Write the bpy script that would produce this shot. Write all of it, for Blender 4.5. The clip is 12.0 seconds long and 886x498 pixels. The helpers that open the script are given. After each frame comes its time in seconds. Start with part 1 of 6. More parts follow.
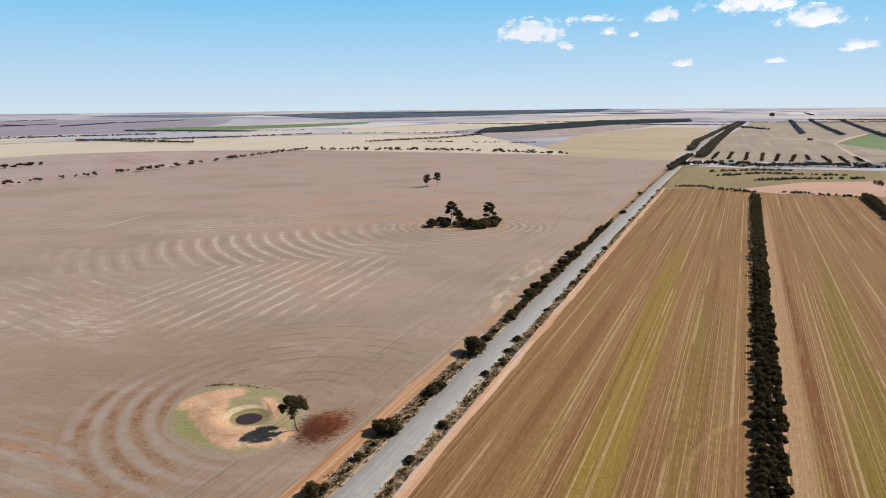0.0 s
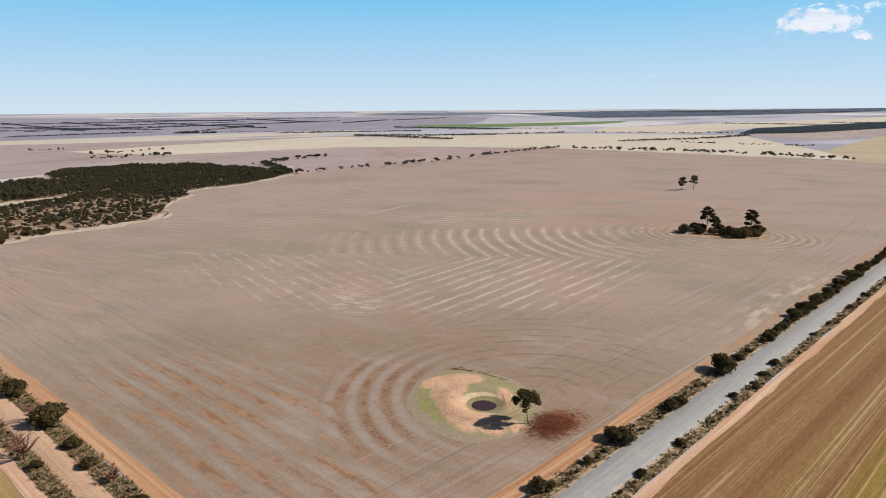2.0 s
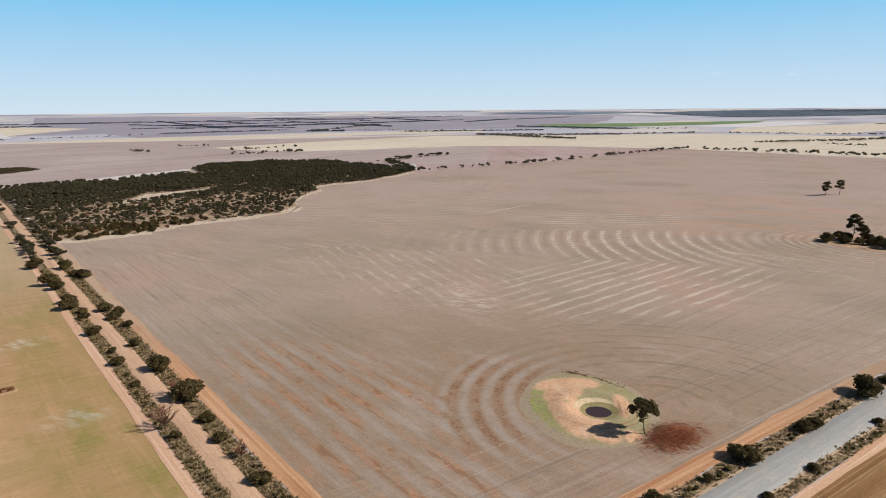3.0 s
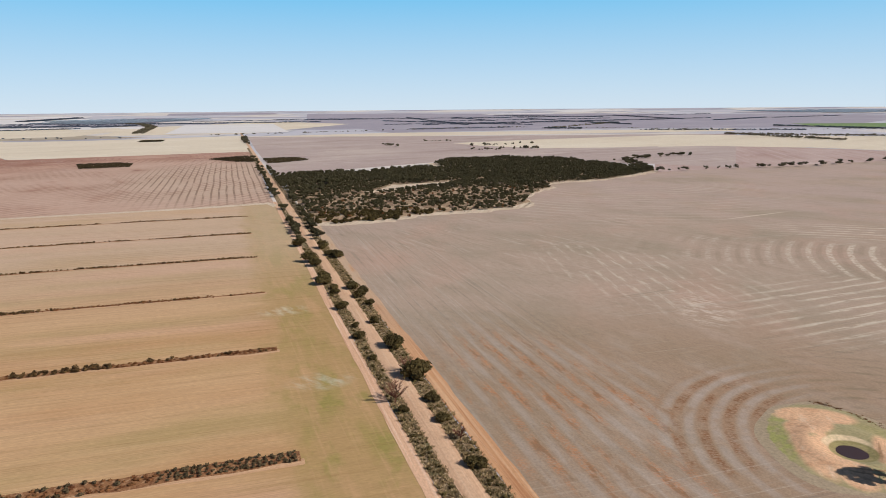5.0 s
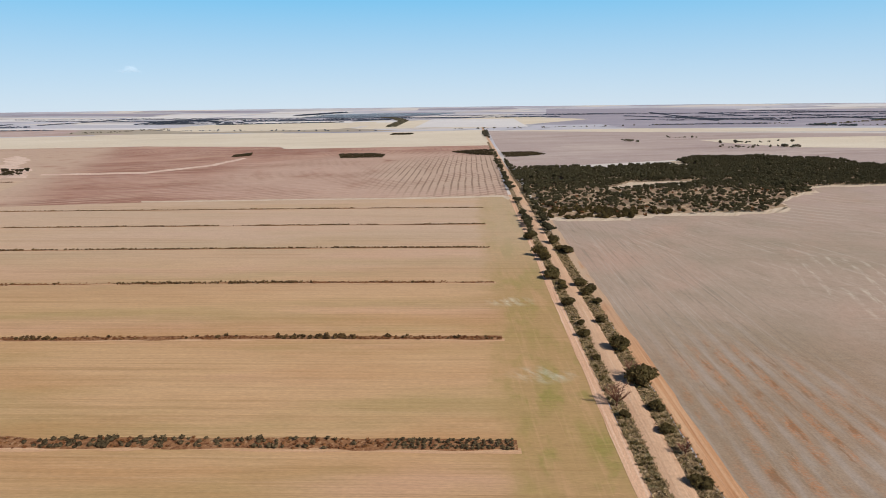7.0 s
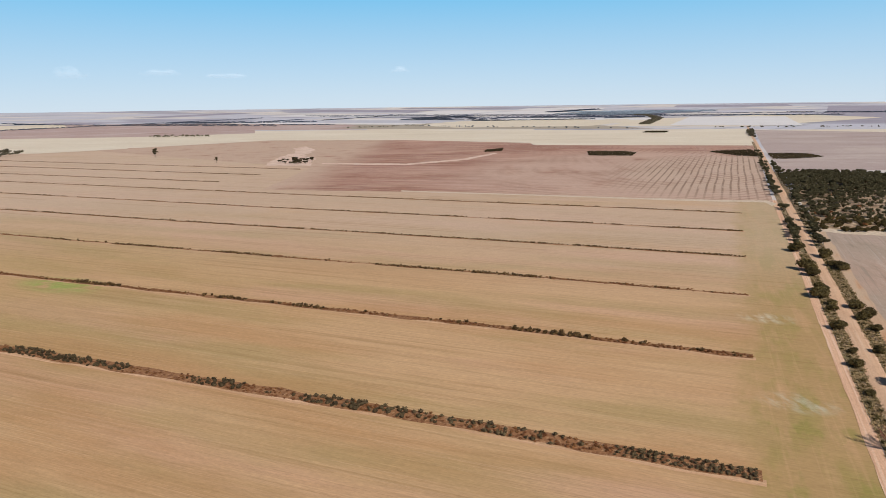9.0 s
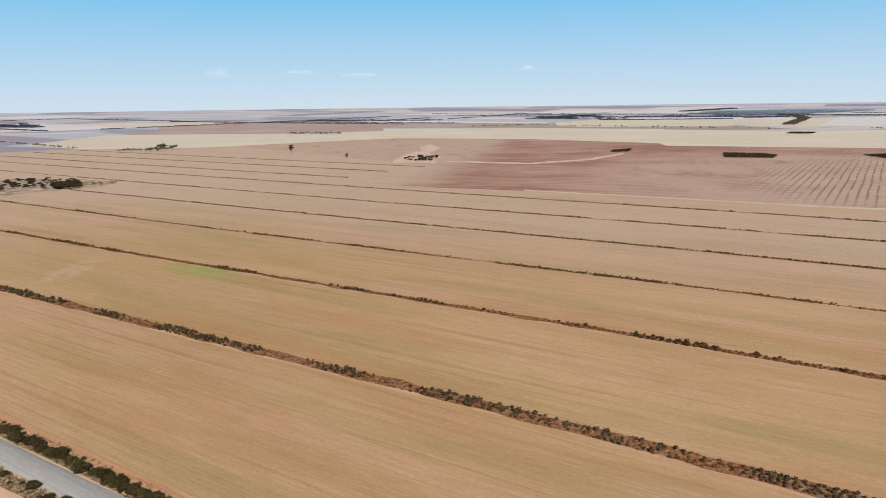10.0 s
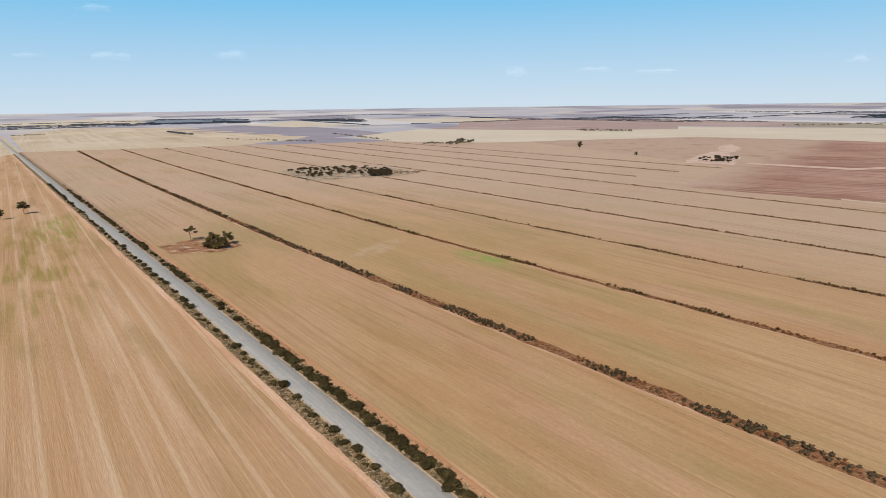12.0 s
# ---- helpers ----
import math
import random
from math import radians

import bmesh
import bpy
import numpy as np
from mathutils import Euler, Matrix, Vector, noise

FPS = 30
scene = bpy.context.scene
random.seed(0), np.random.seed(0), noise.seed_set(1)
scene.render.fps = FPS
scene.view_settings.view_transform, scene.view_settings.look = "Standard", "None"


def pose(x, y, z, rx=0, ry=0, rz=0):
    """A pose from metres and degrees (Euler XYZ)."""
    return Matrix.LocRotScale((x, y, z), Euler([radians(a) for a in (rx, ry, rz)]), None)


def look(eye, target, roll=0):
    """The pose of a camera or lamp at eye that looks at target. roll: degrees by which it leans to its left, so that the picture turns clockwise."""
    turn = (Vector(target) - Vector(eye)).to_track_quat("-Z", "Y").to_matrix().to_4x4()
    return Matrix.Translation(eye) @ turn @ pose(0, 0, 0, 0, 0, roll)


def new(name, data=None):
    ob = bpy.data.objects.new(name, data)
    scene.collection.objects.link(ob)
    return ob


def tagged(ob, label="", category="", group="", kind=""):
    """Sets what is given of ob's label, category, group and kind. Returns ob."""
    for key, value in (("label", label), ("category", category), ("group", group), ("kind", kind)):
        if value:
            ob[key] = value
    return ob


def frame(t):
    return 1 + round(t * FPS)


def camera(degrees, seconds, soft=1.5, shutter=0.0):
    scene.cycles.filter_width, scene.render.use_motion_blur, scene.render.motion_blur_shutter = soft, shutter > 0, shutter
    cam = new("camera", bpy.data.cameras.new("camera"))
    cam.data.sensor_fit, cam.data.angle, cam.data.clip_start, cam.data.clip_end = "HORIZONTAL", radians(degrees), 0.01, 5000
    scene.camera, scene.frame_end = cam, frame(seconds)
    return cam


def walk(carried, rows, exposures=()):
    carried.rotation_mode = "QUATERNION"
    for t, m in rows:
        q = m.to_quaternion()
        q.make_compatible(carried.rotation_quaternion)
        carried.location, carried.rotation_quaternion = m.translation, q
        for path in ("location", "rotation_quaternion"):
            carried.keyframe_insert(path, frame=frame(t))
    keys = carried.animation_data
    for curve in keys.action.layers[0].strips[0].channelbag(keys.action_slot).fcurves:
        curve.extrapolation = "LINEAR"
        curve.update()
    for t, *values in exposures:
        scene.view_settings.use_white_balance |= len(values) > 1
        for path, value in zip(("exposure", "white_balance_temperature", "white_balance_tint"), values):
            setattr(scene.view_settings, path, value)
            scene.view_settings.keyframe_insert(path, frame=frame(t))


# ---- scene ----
LENS = 65.85
cam = camera(LENS, 12.0, soft=0.7)
EYE = 66.0
PATH = [
    (0.0, pose(0, 0, EYE, 78.235, 0.416, 22.550)),
    (0.5, pose(0, 0, EYE, 78.256, 0.393, 27.731)),
    (1.0, pose(0, 0, EYE, 78.283, 0.379, 32.921)),
    (1.5, pose(0, 0, EYE, 78.282, 0.370, 38.113)),
    (2.0, pose(0, 0, EYE, 78.272, 0.418, 43.209)),
    (2.5, pose(0, 0, EYE, 78.277, 0.433, 48.283)),
    (3.0, pose(0, 0, EYE, 78.270, 0.455, 53.242)),
    (3.2, pose(0, 0, EYE, 78.264, 0.457, 55.230)),
    (4.8, pose(0, 0, EYE, 78.212, 0.476, 70.690)),
    (5.0, pose(0, 0, EYE, 78.206, 0.478, 72.623)),
    (5.5, pose(0, 0, EYE, 78.199, 0.508, 77.529)),
    (6.0, pose(0, 0, EYE, 78.131, 0.590, 82.354)),
    (6.5, pose(0, 0, EYE, 78.000, 0.621, 87.177)),
    (6.7, pose(0, 0, EYE, 77.990, 0.627, 89.130)),
    (8.3, pose(0, 0, EYE, 77.953, 0.679, 105.240)),
    (8.5, pose(0, 0, EYE, 77.950, 0.685, 107.267)),
    (9.0, pose(0, 0, EYE, 77.965, 0.740, 112.522)),
    (9.5, pose(0, 0, EYE, 77.969, 0.726, 117.711)),
    (10.0, pose(0, 0, EYE, 77.994, 0.715, 122.796)),
    (10.5, pose(0, 0, EYE, 77.989, 0.745, 127.547)),
    (11.0, pose(0, 0, EYE, 77.994, 0.755, 132.507)),
    (11.5, pose(0, 0, EYE, 78.017, 0.740, 138.919)),
    (12.0, pose(0, 0, EYE, 78.049, 0.770, 146.415)),
]
walk(cam, PATH, exposures=[(0.0, -0.03), (6.0, -0.04), (8.5, -0.06), (12.0, -0.1)])

# ---- world and sun ----
SUN_AZ, SUN_EL = 44.0, 37.5          # degrees clockwise from the road's direction, and above the horizon
world = bpy.data.worlds.new("sky")
scene.world = world
world.use_nodes = True
wn = world.node_tree.nodes
sky = wn.new("ShaderNodeTexSky")
sky.sky_type, sky.sun_disc = "NISHITA", False
sky.sun_elevation, sky.sun_rotation = radians(SUN_EL), radians(SUN_AZ)
sky.altitude, sky.air_density, sky.dust_density, sky.ozone_density = 0, 0.6, 0.3, 1.0
wn["Background"].inputs["Strength"].default_value = 0.065
# pale haze low in the sky, over the blue
way = wn.new("ShaderNodeTexCoord")
split = wn.new("ShaderNodeSeparateXYZ")
world.node_tree.links.new(way.outputs["Generated"], split.inputs[0])
low = wn.new("ShaderNodeMapRange")
low.interpolation_type = "LINEAR"
low.inputs["From Min"].default_value, low.inputs["From Max"].default_value = -0.01, 0.15
world.node_tree.links.new(split.outputs["Z"], low.inputs["Value"])
haze = wn.new("ShaderNodeMix")
haze.data_type = "RGBA"
haze.inputs[6].default_value = (10.7, 12.6, 14.3, 1)
haze.inputs[7].default_value = (3.1, 9.2, 14.5, 1)
world.node_tree.links.new(low.outputs[0], haze.inputs["Factor"])
fade = wn.new("ShaderNodeMapRange")
fade.interpolation_type = "SMOOTHSTEP"
fade.inputs["From Min"].default_value, fade.inputs["From Max"].default_value = 0.16, 0.32
fade.inputs["To Min"].default_value, fade.inputs["To Max"].default_value = 0.92, 0.0
world.node_tree.links.new(split.outputs["Z"], fade.inputs["Value"])
whole = wn.new("ShaderNodeMix")
whole.data_type = "RGBA"
world.node_tree.links.new(fade.outputs[0], whole.inputs["Factor"])
world.node_tree.links.new(sky.outputs[0], whole.inputs[6])
world.node_tree.links.new(haze.outputs[2], whole.inputs[7])
world.node_tree.links.new(whole.outputs[2], wn["Background"].inputs["Color"])
sun = new("sun", bpy.data.lights.new("sun", "SUN"))
sun.data.energy, sun.data.angle, sun.data.color = 4.95, radians(0.53), (1.0, 0.94, 0.85)
sun_way = Vector((math.sin(radians(SUN_AZ)) * math.cos(radians(SUN_EL)), math.cos(radians(SUN_AZ)) * math.cos(radians(SUN_EL)), math.sin(radians(SUN_EL))))
sun.matrix_world = look(sun_way * 200, (0, 0, 0))


# ---- materials ----
def rgb(r, g, b):
    """Linear colour of an 8-bit sRGB colour."""
    return tuple((c / 12.92 if c <= 0.04045 else ((c + 0.055) / 1.055) ** 2.4) for c in (r / 255, g / 255, b / 255)) + (1.0,)


class Paint:
    """A layered procedural material on object coordinates, in metres."""

    def __init__(self, name, base, rough=0.95, spec=0.15):
        self.m = bpy.data.materials.new(name)
        self.m.use_nodes = True
        self.t = self.m.node_tree
        self.bsdf = self.t.nodes["Principled BSDF"]
        self.bsdf.inputs["Roughness"].default_value = rough
        self.bsdf.inputs["Specular IOR Level"].default_value = spec
        self.xyz = self.t.nodes.new("ShaderNodeTexCoord").outputs["Object"]
        rgbn = self.t.nodes.new("ShaderNodeRGB")
        rgbn.outputs[0].default_value = base
        self.colour = rgbn.outputs[0]
        self.height = None

    def link(self, a, b):
        self.t.links.new(a, b)

    def math(self, op, a, b=0.0):
        n = self.t.nodes.new("ShaderNodeMath")
        n.operation = op
        for i, v in enumerate((a, b)):
            if isinstance(v, (int, float)):
                n.inputs[i].default_value = v
            else:
                self.link(v, n.inputs[i])
        return n.outputs[0]

    def ramp(self, v, lo, hi):
        n = self.t.nodes.new("ShaderNodeMapRange")
        n.interpolation_type = "SMOOTHSTEP"
        n.inputs["From Min"].default_value, n.inputs["From Max"].default_value = min(lo, hi), max(lo, hi)
        if lo > hi:
            n.inputs["To Min"].default_value, n.inputs["To Max"].default_value = 1, 0
        self.link(v, n.inputs["Value"])
        return n.outputs["Result"]

    def place(self, size, turn=0.0, at=(0, 0)):
        n = self.t.nodes.new("ShaderNodeMapping")
        n.vector_type = "TEXTURE"
        n.inputs["Location"].default_value = (*at, 0)
        n.inputs["Rotation"].default_value = (0, 0, radians(turn))
        n.inputs["Scale"].default_value = (size[0], size[1], size[2] if len(size) > 2 else max(size))
        self.link(self.xyz, n.inputs["Vector"])
        return n.outputs[0]

    def noise(self, size, turn=0.0, at=(0, 0), detail=3.0, warp=0.0, rough=0.55):
        n = self.t.nodes.new("ShaderNodeTexNoise")
        n.inputs["Scale"].default_value = 1.0
        n.inputs["Detail"].default_value = detail
        n.inputs["Roughness"].default_value = rough
        n.inputs["Distortion"].default_value = warp
        self.link(self.place(size, turn, at), n.inputs["Vector"])
        return n.outputs["Fac"]

    def wave(self, size, turn=0.0, at=(0, 0), rings=False, warp=1.0, detail=2.0, wscale=0.4):
        n = self.t.nodes.new("ShaderNodeTexWave")
        n.wave_type = "RINGS" if rings else "BANDS"
        if rings:
            n.rings_direction = "Z"
        n.inputs["Scale"].default_value = 0.314159
        n.inputs["Distortion"].default_value = warp
        n.inputs["Detail"].default_value = detail
        n.inputs["Detail Scale"].default_value = wscale
        self.link(self.place(size, turn, at), n.inputs["Vector"])
        return n.outputs["Fac"]

    def disc(self, x, y, r0, r1, squash=1.0, turn=0.0):
        """1 within r0 of the place, 0 past r1."""
        n = self.t.nodes.new("ShaderNodeVectorMath")
        n.operation = "LENGTH"
        self.link(self.place((1, squash, 1e6), turn, (x, y)), n.inputs[0])
        return self.ramp(n.outputs["Value"], r1, r0)

    def side(self, x, y, turn, lo, hi):
        """0 before a straight line through the place, 1 past it; turn: the way that is past, from the x axis."""
        n = self.t.nodes.new("ShaderNodeSeparateXYZ")
        self.link(self.place((1, 1, 1), turn, (x, y)), n.inputs[0])
        return self.ramp(n.outputs["X"], lo, hi)

    def mul(self, *vs):
        out = vs[0]
        for v in vs[1:]:
            out = self.math("MULTIPLY", out, v)
        return out

    def coat(self, colour, fac, amount=1.0):
        n = self.t.nodes.new("ShaderNodeMix")
        n.data_type = "RGBA"
        self.link(self.mul(fac, amount) if amount != 1.0 else fac, n.inputs["Factor"])
        self.link(self.colour, n.inputs[6])
        n.inputs[7].default_value = colour
        self.colour = n.outputs[2]
        return self

    def grain(self, size, turn=0.0, lo=0.75, hi=1.25, detail=4.0):
        """Multiply the colour by a fine noise."""
        n = self.t.nodes.new("ShaderNodeMapRange")
        n.inputs["From Min"].default_value, n.inputs["From Max"].default_value = 0.28, 0.72
        n.inputs["To Min"].default_value, n.inputs["To Max"].default_value = lo, hi
        self.link(self.noise(size, turn, detail=detail), n.inputs["Value"])
        return self.scale(n.outputs["Result"])

    def scale(self, v):
        n = self.t.nodes.new("ShaderNodeVectorMath")
        n.operation = "SCALE"
        self.link(self.colour, n.inputs[0])
        self.link(v, n.inputs["Scale"])
        self.colour = n.outputs["Vector"]
        return self

    def island(self, lo=0.6, hi=1.4):
        g = self.t.nodes.new("ShaderNodeNewGeometry")
        n = self.t.nodes.new("ShaderNodeMapRange")
        n.inputs["To Min"].default_value, n.inputs["To Max"].default_value = lo, hi
        self.link(g.outputs["Random Per Island"], n.inputs["Value"])
        return self.scale(n.outputs["Result"])

    def each(self, lo=0.8, hi=1.2):
        g = self.t.nodes.new("ShaderNodeObjectInfo")
        n = self.t.nodes.new("ShaderNodeMapRange")
        n.inputs["To Min"].default_value, n.inputs["To Max"].default_value = lo, hi
        self.link(g.outputs["Random"], n.inputs["Value"])
        return self.scale(n.outputs["Result"])

    def bump(self, v, depth, strength=1.0):
        n = self.t.nodes.new("ShaderNodeBump")
        n.inputs["Distance"].default_value = depth
        n.inputs["Strength"].default_value = strength
        self.link(v, n.inputs["Height"])
        self.link(n.outputs["Normal"], self.bsdf.inputs["Normal"])
        return self

    def done(self):
        self.link(self.colour, self.bsdf.inputs["Base Color"])
        return self.m


def plain_field(name, base, light, dark, streak=(3.0, 160.0), turn=0.0, amount=0.5):
    """A far field: patches at a large scale, streaks along its rows."""
    p = Paint(name, rgb(*base))
    p.coat(rgb(*light), p.ramp(p.noise((180, 260), turn, detail=4), 0.45, 0.7), amount)
    p.coat(rgb(*dark), p.ramp(p.noise((90, 300), turn, (37, 90), detail=4), 0.52, 0.75), amount)
    p.coat(rgb(*light), p.ramp(p.noise(streak, turn, detail=3), 0.52, 0.68), amount * 0.8)
    p.coat(rgb(*dark), p.ramp(p.noise((streak[0] * 2.3, streak[1]), turn, (11, 5)), 0.55, 0.7), amount * 0.7)
    p.coat(rgb(*light), p.ramp(p.noise((46, 70), turn + 35, (81, 7), detail=5, rough=0.65), 0.54, 0.72), amount * 0.9)
    p.coat(rgb(*dark), p.ramp(p.noise((30, 120), turn - 8, (7, 61), detail=5, rough=0.65), 0.56, 0.74), amount * 0.9)
    return p.grain((1.5, 6), turn, 0.9, 1.1).done()


CREAM = plain_field("cream_stubble", (207, 193, 174), (217, 206, 190), (192, 175, 156), (6, 300), 20)
GOLD = plain_field("gold_stubble", (184, 164, 138), (200, 184, 160), (166, 146, 122), (6, 240), 80)
# far stubble whitened: distance haze is mixed into its colours
HAZE_PALE = plain_field("haze_pale_stubble", (208, 203, 203), (218, 213, 212), (192, 186, 188), (6, 300), 20)
MAUVE = plain_field("mauve_fallow", (170, 152, 147), (188, 172, 164), (148, 128, 124), (5, 300), 15, 0.7)
# lavender here is distance haze laid into the fallow's colours
HAZE_LAV = plain_field("haze_lavender_fallow", (152, 145, 156), (168, 161, 170), (136, 129, 142), (5, 300), 30)
PINKFALLOW = plain_field("pinkish_fallow", (172, 148, 142), (188, 168, 162), (152, 122, 114), (5, 300), 60, 0.7)
GREYF = plain_field("grey_pasture", (160, 148, 134), (182, 168, 148), (140, 130, 118), (9, 200), 50)
OLIVE = plain_field("olive_pasture", (142, 126, 92), (168, 150, 114), (120, 108, 74), (4, 90), 5)
PINK = plain_field("pink_soil", (196, 158, 138), (208, 176, 156), (178, 140, 120), (4, 60), 80)
STUBBLE = plain_field("grey_stubble", (160, 145, 130), (182, 168, 150), (140, 126, 112), (7, 400), 0, 0.7)
STRIPEPALE = plain_field("pale_striped_stubble", (200, 181, 156), (214, 199, 178), (180, 158, 134), (12, 700), -3, 0.8)
GREEN = plain_field("green_crop", (112, 132, 88), (132, 148, 104), (96, 118, 78), (5, 150), 10)


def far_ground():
    # pale lavender base and coats put the distance haze into the ground
    p = Paint("hazed_far_plain", rgb(184, 181, 190))
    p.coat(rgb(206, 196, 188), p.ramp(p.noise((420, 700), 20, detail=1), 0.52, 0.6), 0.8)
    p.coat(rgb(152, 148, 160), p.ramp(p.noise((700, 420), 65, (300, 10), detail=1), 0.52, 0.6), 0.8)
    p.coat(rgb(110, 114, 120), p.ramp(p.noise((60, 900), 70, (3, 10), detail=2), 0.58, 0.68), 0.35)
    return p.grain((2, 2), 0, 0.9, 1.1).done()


def paddock_soil():
    """Grey-brown grazed stubble, with worked ground curving round the dam."""
    p = Paint("paddock_stubble", rgb(168, 147, 132))
    p.coat(rgb(147, 134, 117), p.ramp(p.noise((75, 45), 30, detail=5), 0.42, 0.68), 0.75)
    p.coat(rgb(176, 146, 130), p.ramp(p.noise((120, 50), -30, (50, 9), detail=4), 0.5, 0.7), 0.7)
    p.coat(rgb(174, 152, 144), p.mul(p.math("SUBTRACT", 1.0, p.disc(-110, 120, 170, 420)), p.ramp(p.noise((80, 50), 12, (9, 99), detail=4), 0.28, 0.6)), 0.7)
    # drill rows: along the track near it, along the road elsewhere
    byt = p.disc(-250, 58, 30, 62, 3.4, 90)
    p.coat(rgb(184, 174, 164), p.mul(p.ramp(p.noise((90, 0.9), 0, detail=3, rough=0.7), 0.52, 0.66), byt), 0.3)
    p.coat(rgb(130, 118, 106), p.mul(p.ramp(p.noise((70, 1.3), 0, (4, 41), detail=3, rough=0.7), 0.54, 0.66), byt), 0.5)
    away = p.mul(p.math("SUBTRACT", 1.0, byt), p.math("SUBTRACT", 1.0, p.disc(-90, 118, 44, 64)), p.ramp(p.noise((30, 60), 0, (8, 58), detail=3), 0.3, 0.6))
    # worked bands in the corner by the junction: grey passes with orange and brown regrowth between them
    speck = p.ramp(p.noise((0.9, 0.5), 78, detail=4), 0.36, 0.6)
    outside = p.math("SUBTRACT", 1.0, p.disc(-86.5, 125, 46, 49))
    rows = p.wave((5.6, 5.6), 90, (-122, 54.9), False, 1.7, 3, 0.3)
    corner = p.mul(outside, p.disc(-124, 68, 14, 30, 2.6, 90), p.ramp(p.noise((20, 9), 0, detail=3), 0.3, 0.55))
    p.coat(rgb(146, 121, 98), p.mul(p.disc(-104, 90, 46, 120), p.ramp(p.noise((24, 12), 10, (33, 3), detail=4), 0.22, 0.56)), 0.65)
    p.coat(rgb(180, 122, 84), p.mul(p.ramp(rows, 0.55, 0.2), corner, speck, p.ramp(p.noise((9, 3), -10, (8, 8), detail=4), 0.38, 0.62)), 0.75)
    p.coat(rgb(128, 92, 64), p.mul(p.ramp(rows, 0.5, 0.1), corner, p.ramp(p.noise((6, 2), 0, (28, 8), detail=4), 0.5, 0.62)), 0.6)
    p.coat(rgb(170, 161, 156), p.mul(p.ramp(rows, 0.5, 0.95), outside, p.disc(-126, 68, 18, 40, 2.6, 90), p.ramp(p.noise((14, 2.2), 0, (4, 64), detail=4), 0.34, 0.6)), 0.34)
    # worked rings round the dam
    ring = p.wave((5.23, 5.23), 0, (-86.5, 125), True, 1.5, 3, 0.3)
    belt_of = p.mul(p.disc(-86.5, 125, 47, 54), p.math("SUBTRACT", 1.0, p.disc(-86.5, 125, 27, 31)))
    west = p.mul(belt_of, p.disc(-116, 92, 16, 36), p.ramp(p.noise((16, 16), 0, (9, 4), detail=3), 0.28, 0.5))
    p.coat(rgb(150, 112, 82), p.mul(p.ramp(ring, 0.6, 0.25), west), 0.3)
    p.coat(rgb(124, 82, 54), p.mul(p.ramp(ring, 0.5, 0.12), west, speck, p.ramp(p.noise((5, 5), 0, (18, 8), detail=4), 0.4, 0.58)), 0.85)
    p.coat(rgb(174, 165, 161), p.mul(p.ramp(ring, 0.5, 0.96), belt_of, p.disc(-113, 97, 22, 46), p.ramp(p.noise((5, 5), 0, (4, 64), detail=5), 0.28, 0.58)), 0.36)
    p.coat(rgb(126, 112, 92), p.mul(p.ramp(ring, 0.3, 0.05), p.disc(-104, 148, 16, 52), p.ramp(p.noise((14, 5), 30, (5, 77), detail=4), 0.42, 0.6)), 0.55)
    # pale header rows that circle the tree island, cut off by the straight rows on both sides
    sector = p.mul(p.side(-262, 262, -41.7, -3, 5), p.side(-199, 226.6, 126.7, -3, 4))
    circle = p.ramp(p.wave((8.3, 8.3), 0, (-132, 357), True, 1.2, 4, 0.2), 0.66, 0.98)
    broken = p.ramp(p.noise((2.2, 2.2), 0, (12, 71), detail=5), 0.34, 0.62)
    strong = p.mul(p.disc(-212, 276, 22, 62, 1.3, 40), p.ramp(p.noise((13, 13), 0, (2, 71), detail=4), 0.28, 0.5))
    p.coat(rgb(216, 201, 184), p.mul(circle, sector, strong, broken), 0.66)
    faint = p.mul(p.disc(-220, 270, 60, 130, 1.3, 40), p.ramp(p.noise((30, 30), 0, (12, 71), detail=3), 0.34, 0.56))
    p.coat(rgb(192, 178, 164), p.mul(circle, sector, faint, broken), 0.45)
    p.coat(rgb(138, 122, 106), p.mul(p.ramp(p.wave((8.3, 8.3), 0, (-132, 357), True, 0.9, 3, 0.12), 0.3, 0.04), sector, faint), 0.35)
    # tight passes round the island itself
    near = p.math("SUBTRACT", p.disc(-134, 356, 40, 52), p.disc(-134, 356, 20, 24))
    p.coat(rgb(128, 110, 92), p.mul(near, p.ramp(p.wave((4.6, 4.6), 0, (-134, 356), True, 1.2, 2, 0.2), 0.55, 0.92), p.ramp(p.noise((12, 12), 0, (22, 7), detail=3), 0.34, 0.56)), 0.5)
    p.coat(rgb(196, 176, 156), p.mul(near, p.ramp(p.wave((4.6, 4.6), 0, (-134, 356), True, 1.2, 2, 0.2), 0.4, 0.08), p.ramp(p.noise((10, 10), 0, (2, 7), detail=3), 0.38, 0.58)), 0.45)
    below = p.side(-199, 226.6, -53.3, -2, 5)
    # straight pale header rows that meet the arcs
    lines = p.mul(below, p.disc(-162, 216, 30, 52, 1.5, 4), p.ramp(p.noise((14, 30), 0, (31, 7), detail=4), 0.32, 0.52))
    p.coat(rgb(208, 195, 178), p.mul(p.ramp(p.wave((6.6, 6.6), 5, (0, 0), False, 2.4, 4, 0.25), 0.62, 0.95), lines, p.ramp(p.noise((1.4, 9), 5, (3, 3), detail=3), 0.36, 0.56)), 0.62)
    lines2 = p.mul(below, p.disc(-252, 165, 24, 56, 2.0, 76), p.ramp(p.noise((20, 20), 0, (71, 7), detail=4), 0.36, 0.56))
    p.coat(rgb(204, 190, 174), p.mul(p.ramp(p.wave((6.2, 6.2), 76, (0, 0), False, 2.4, 4, 0.25), 0.6, 0.95), lines2, p.ramp(p.noise((1.4, 9), 76, (3, 3), detail=3), 0.4, 0.6)), 0.5)
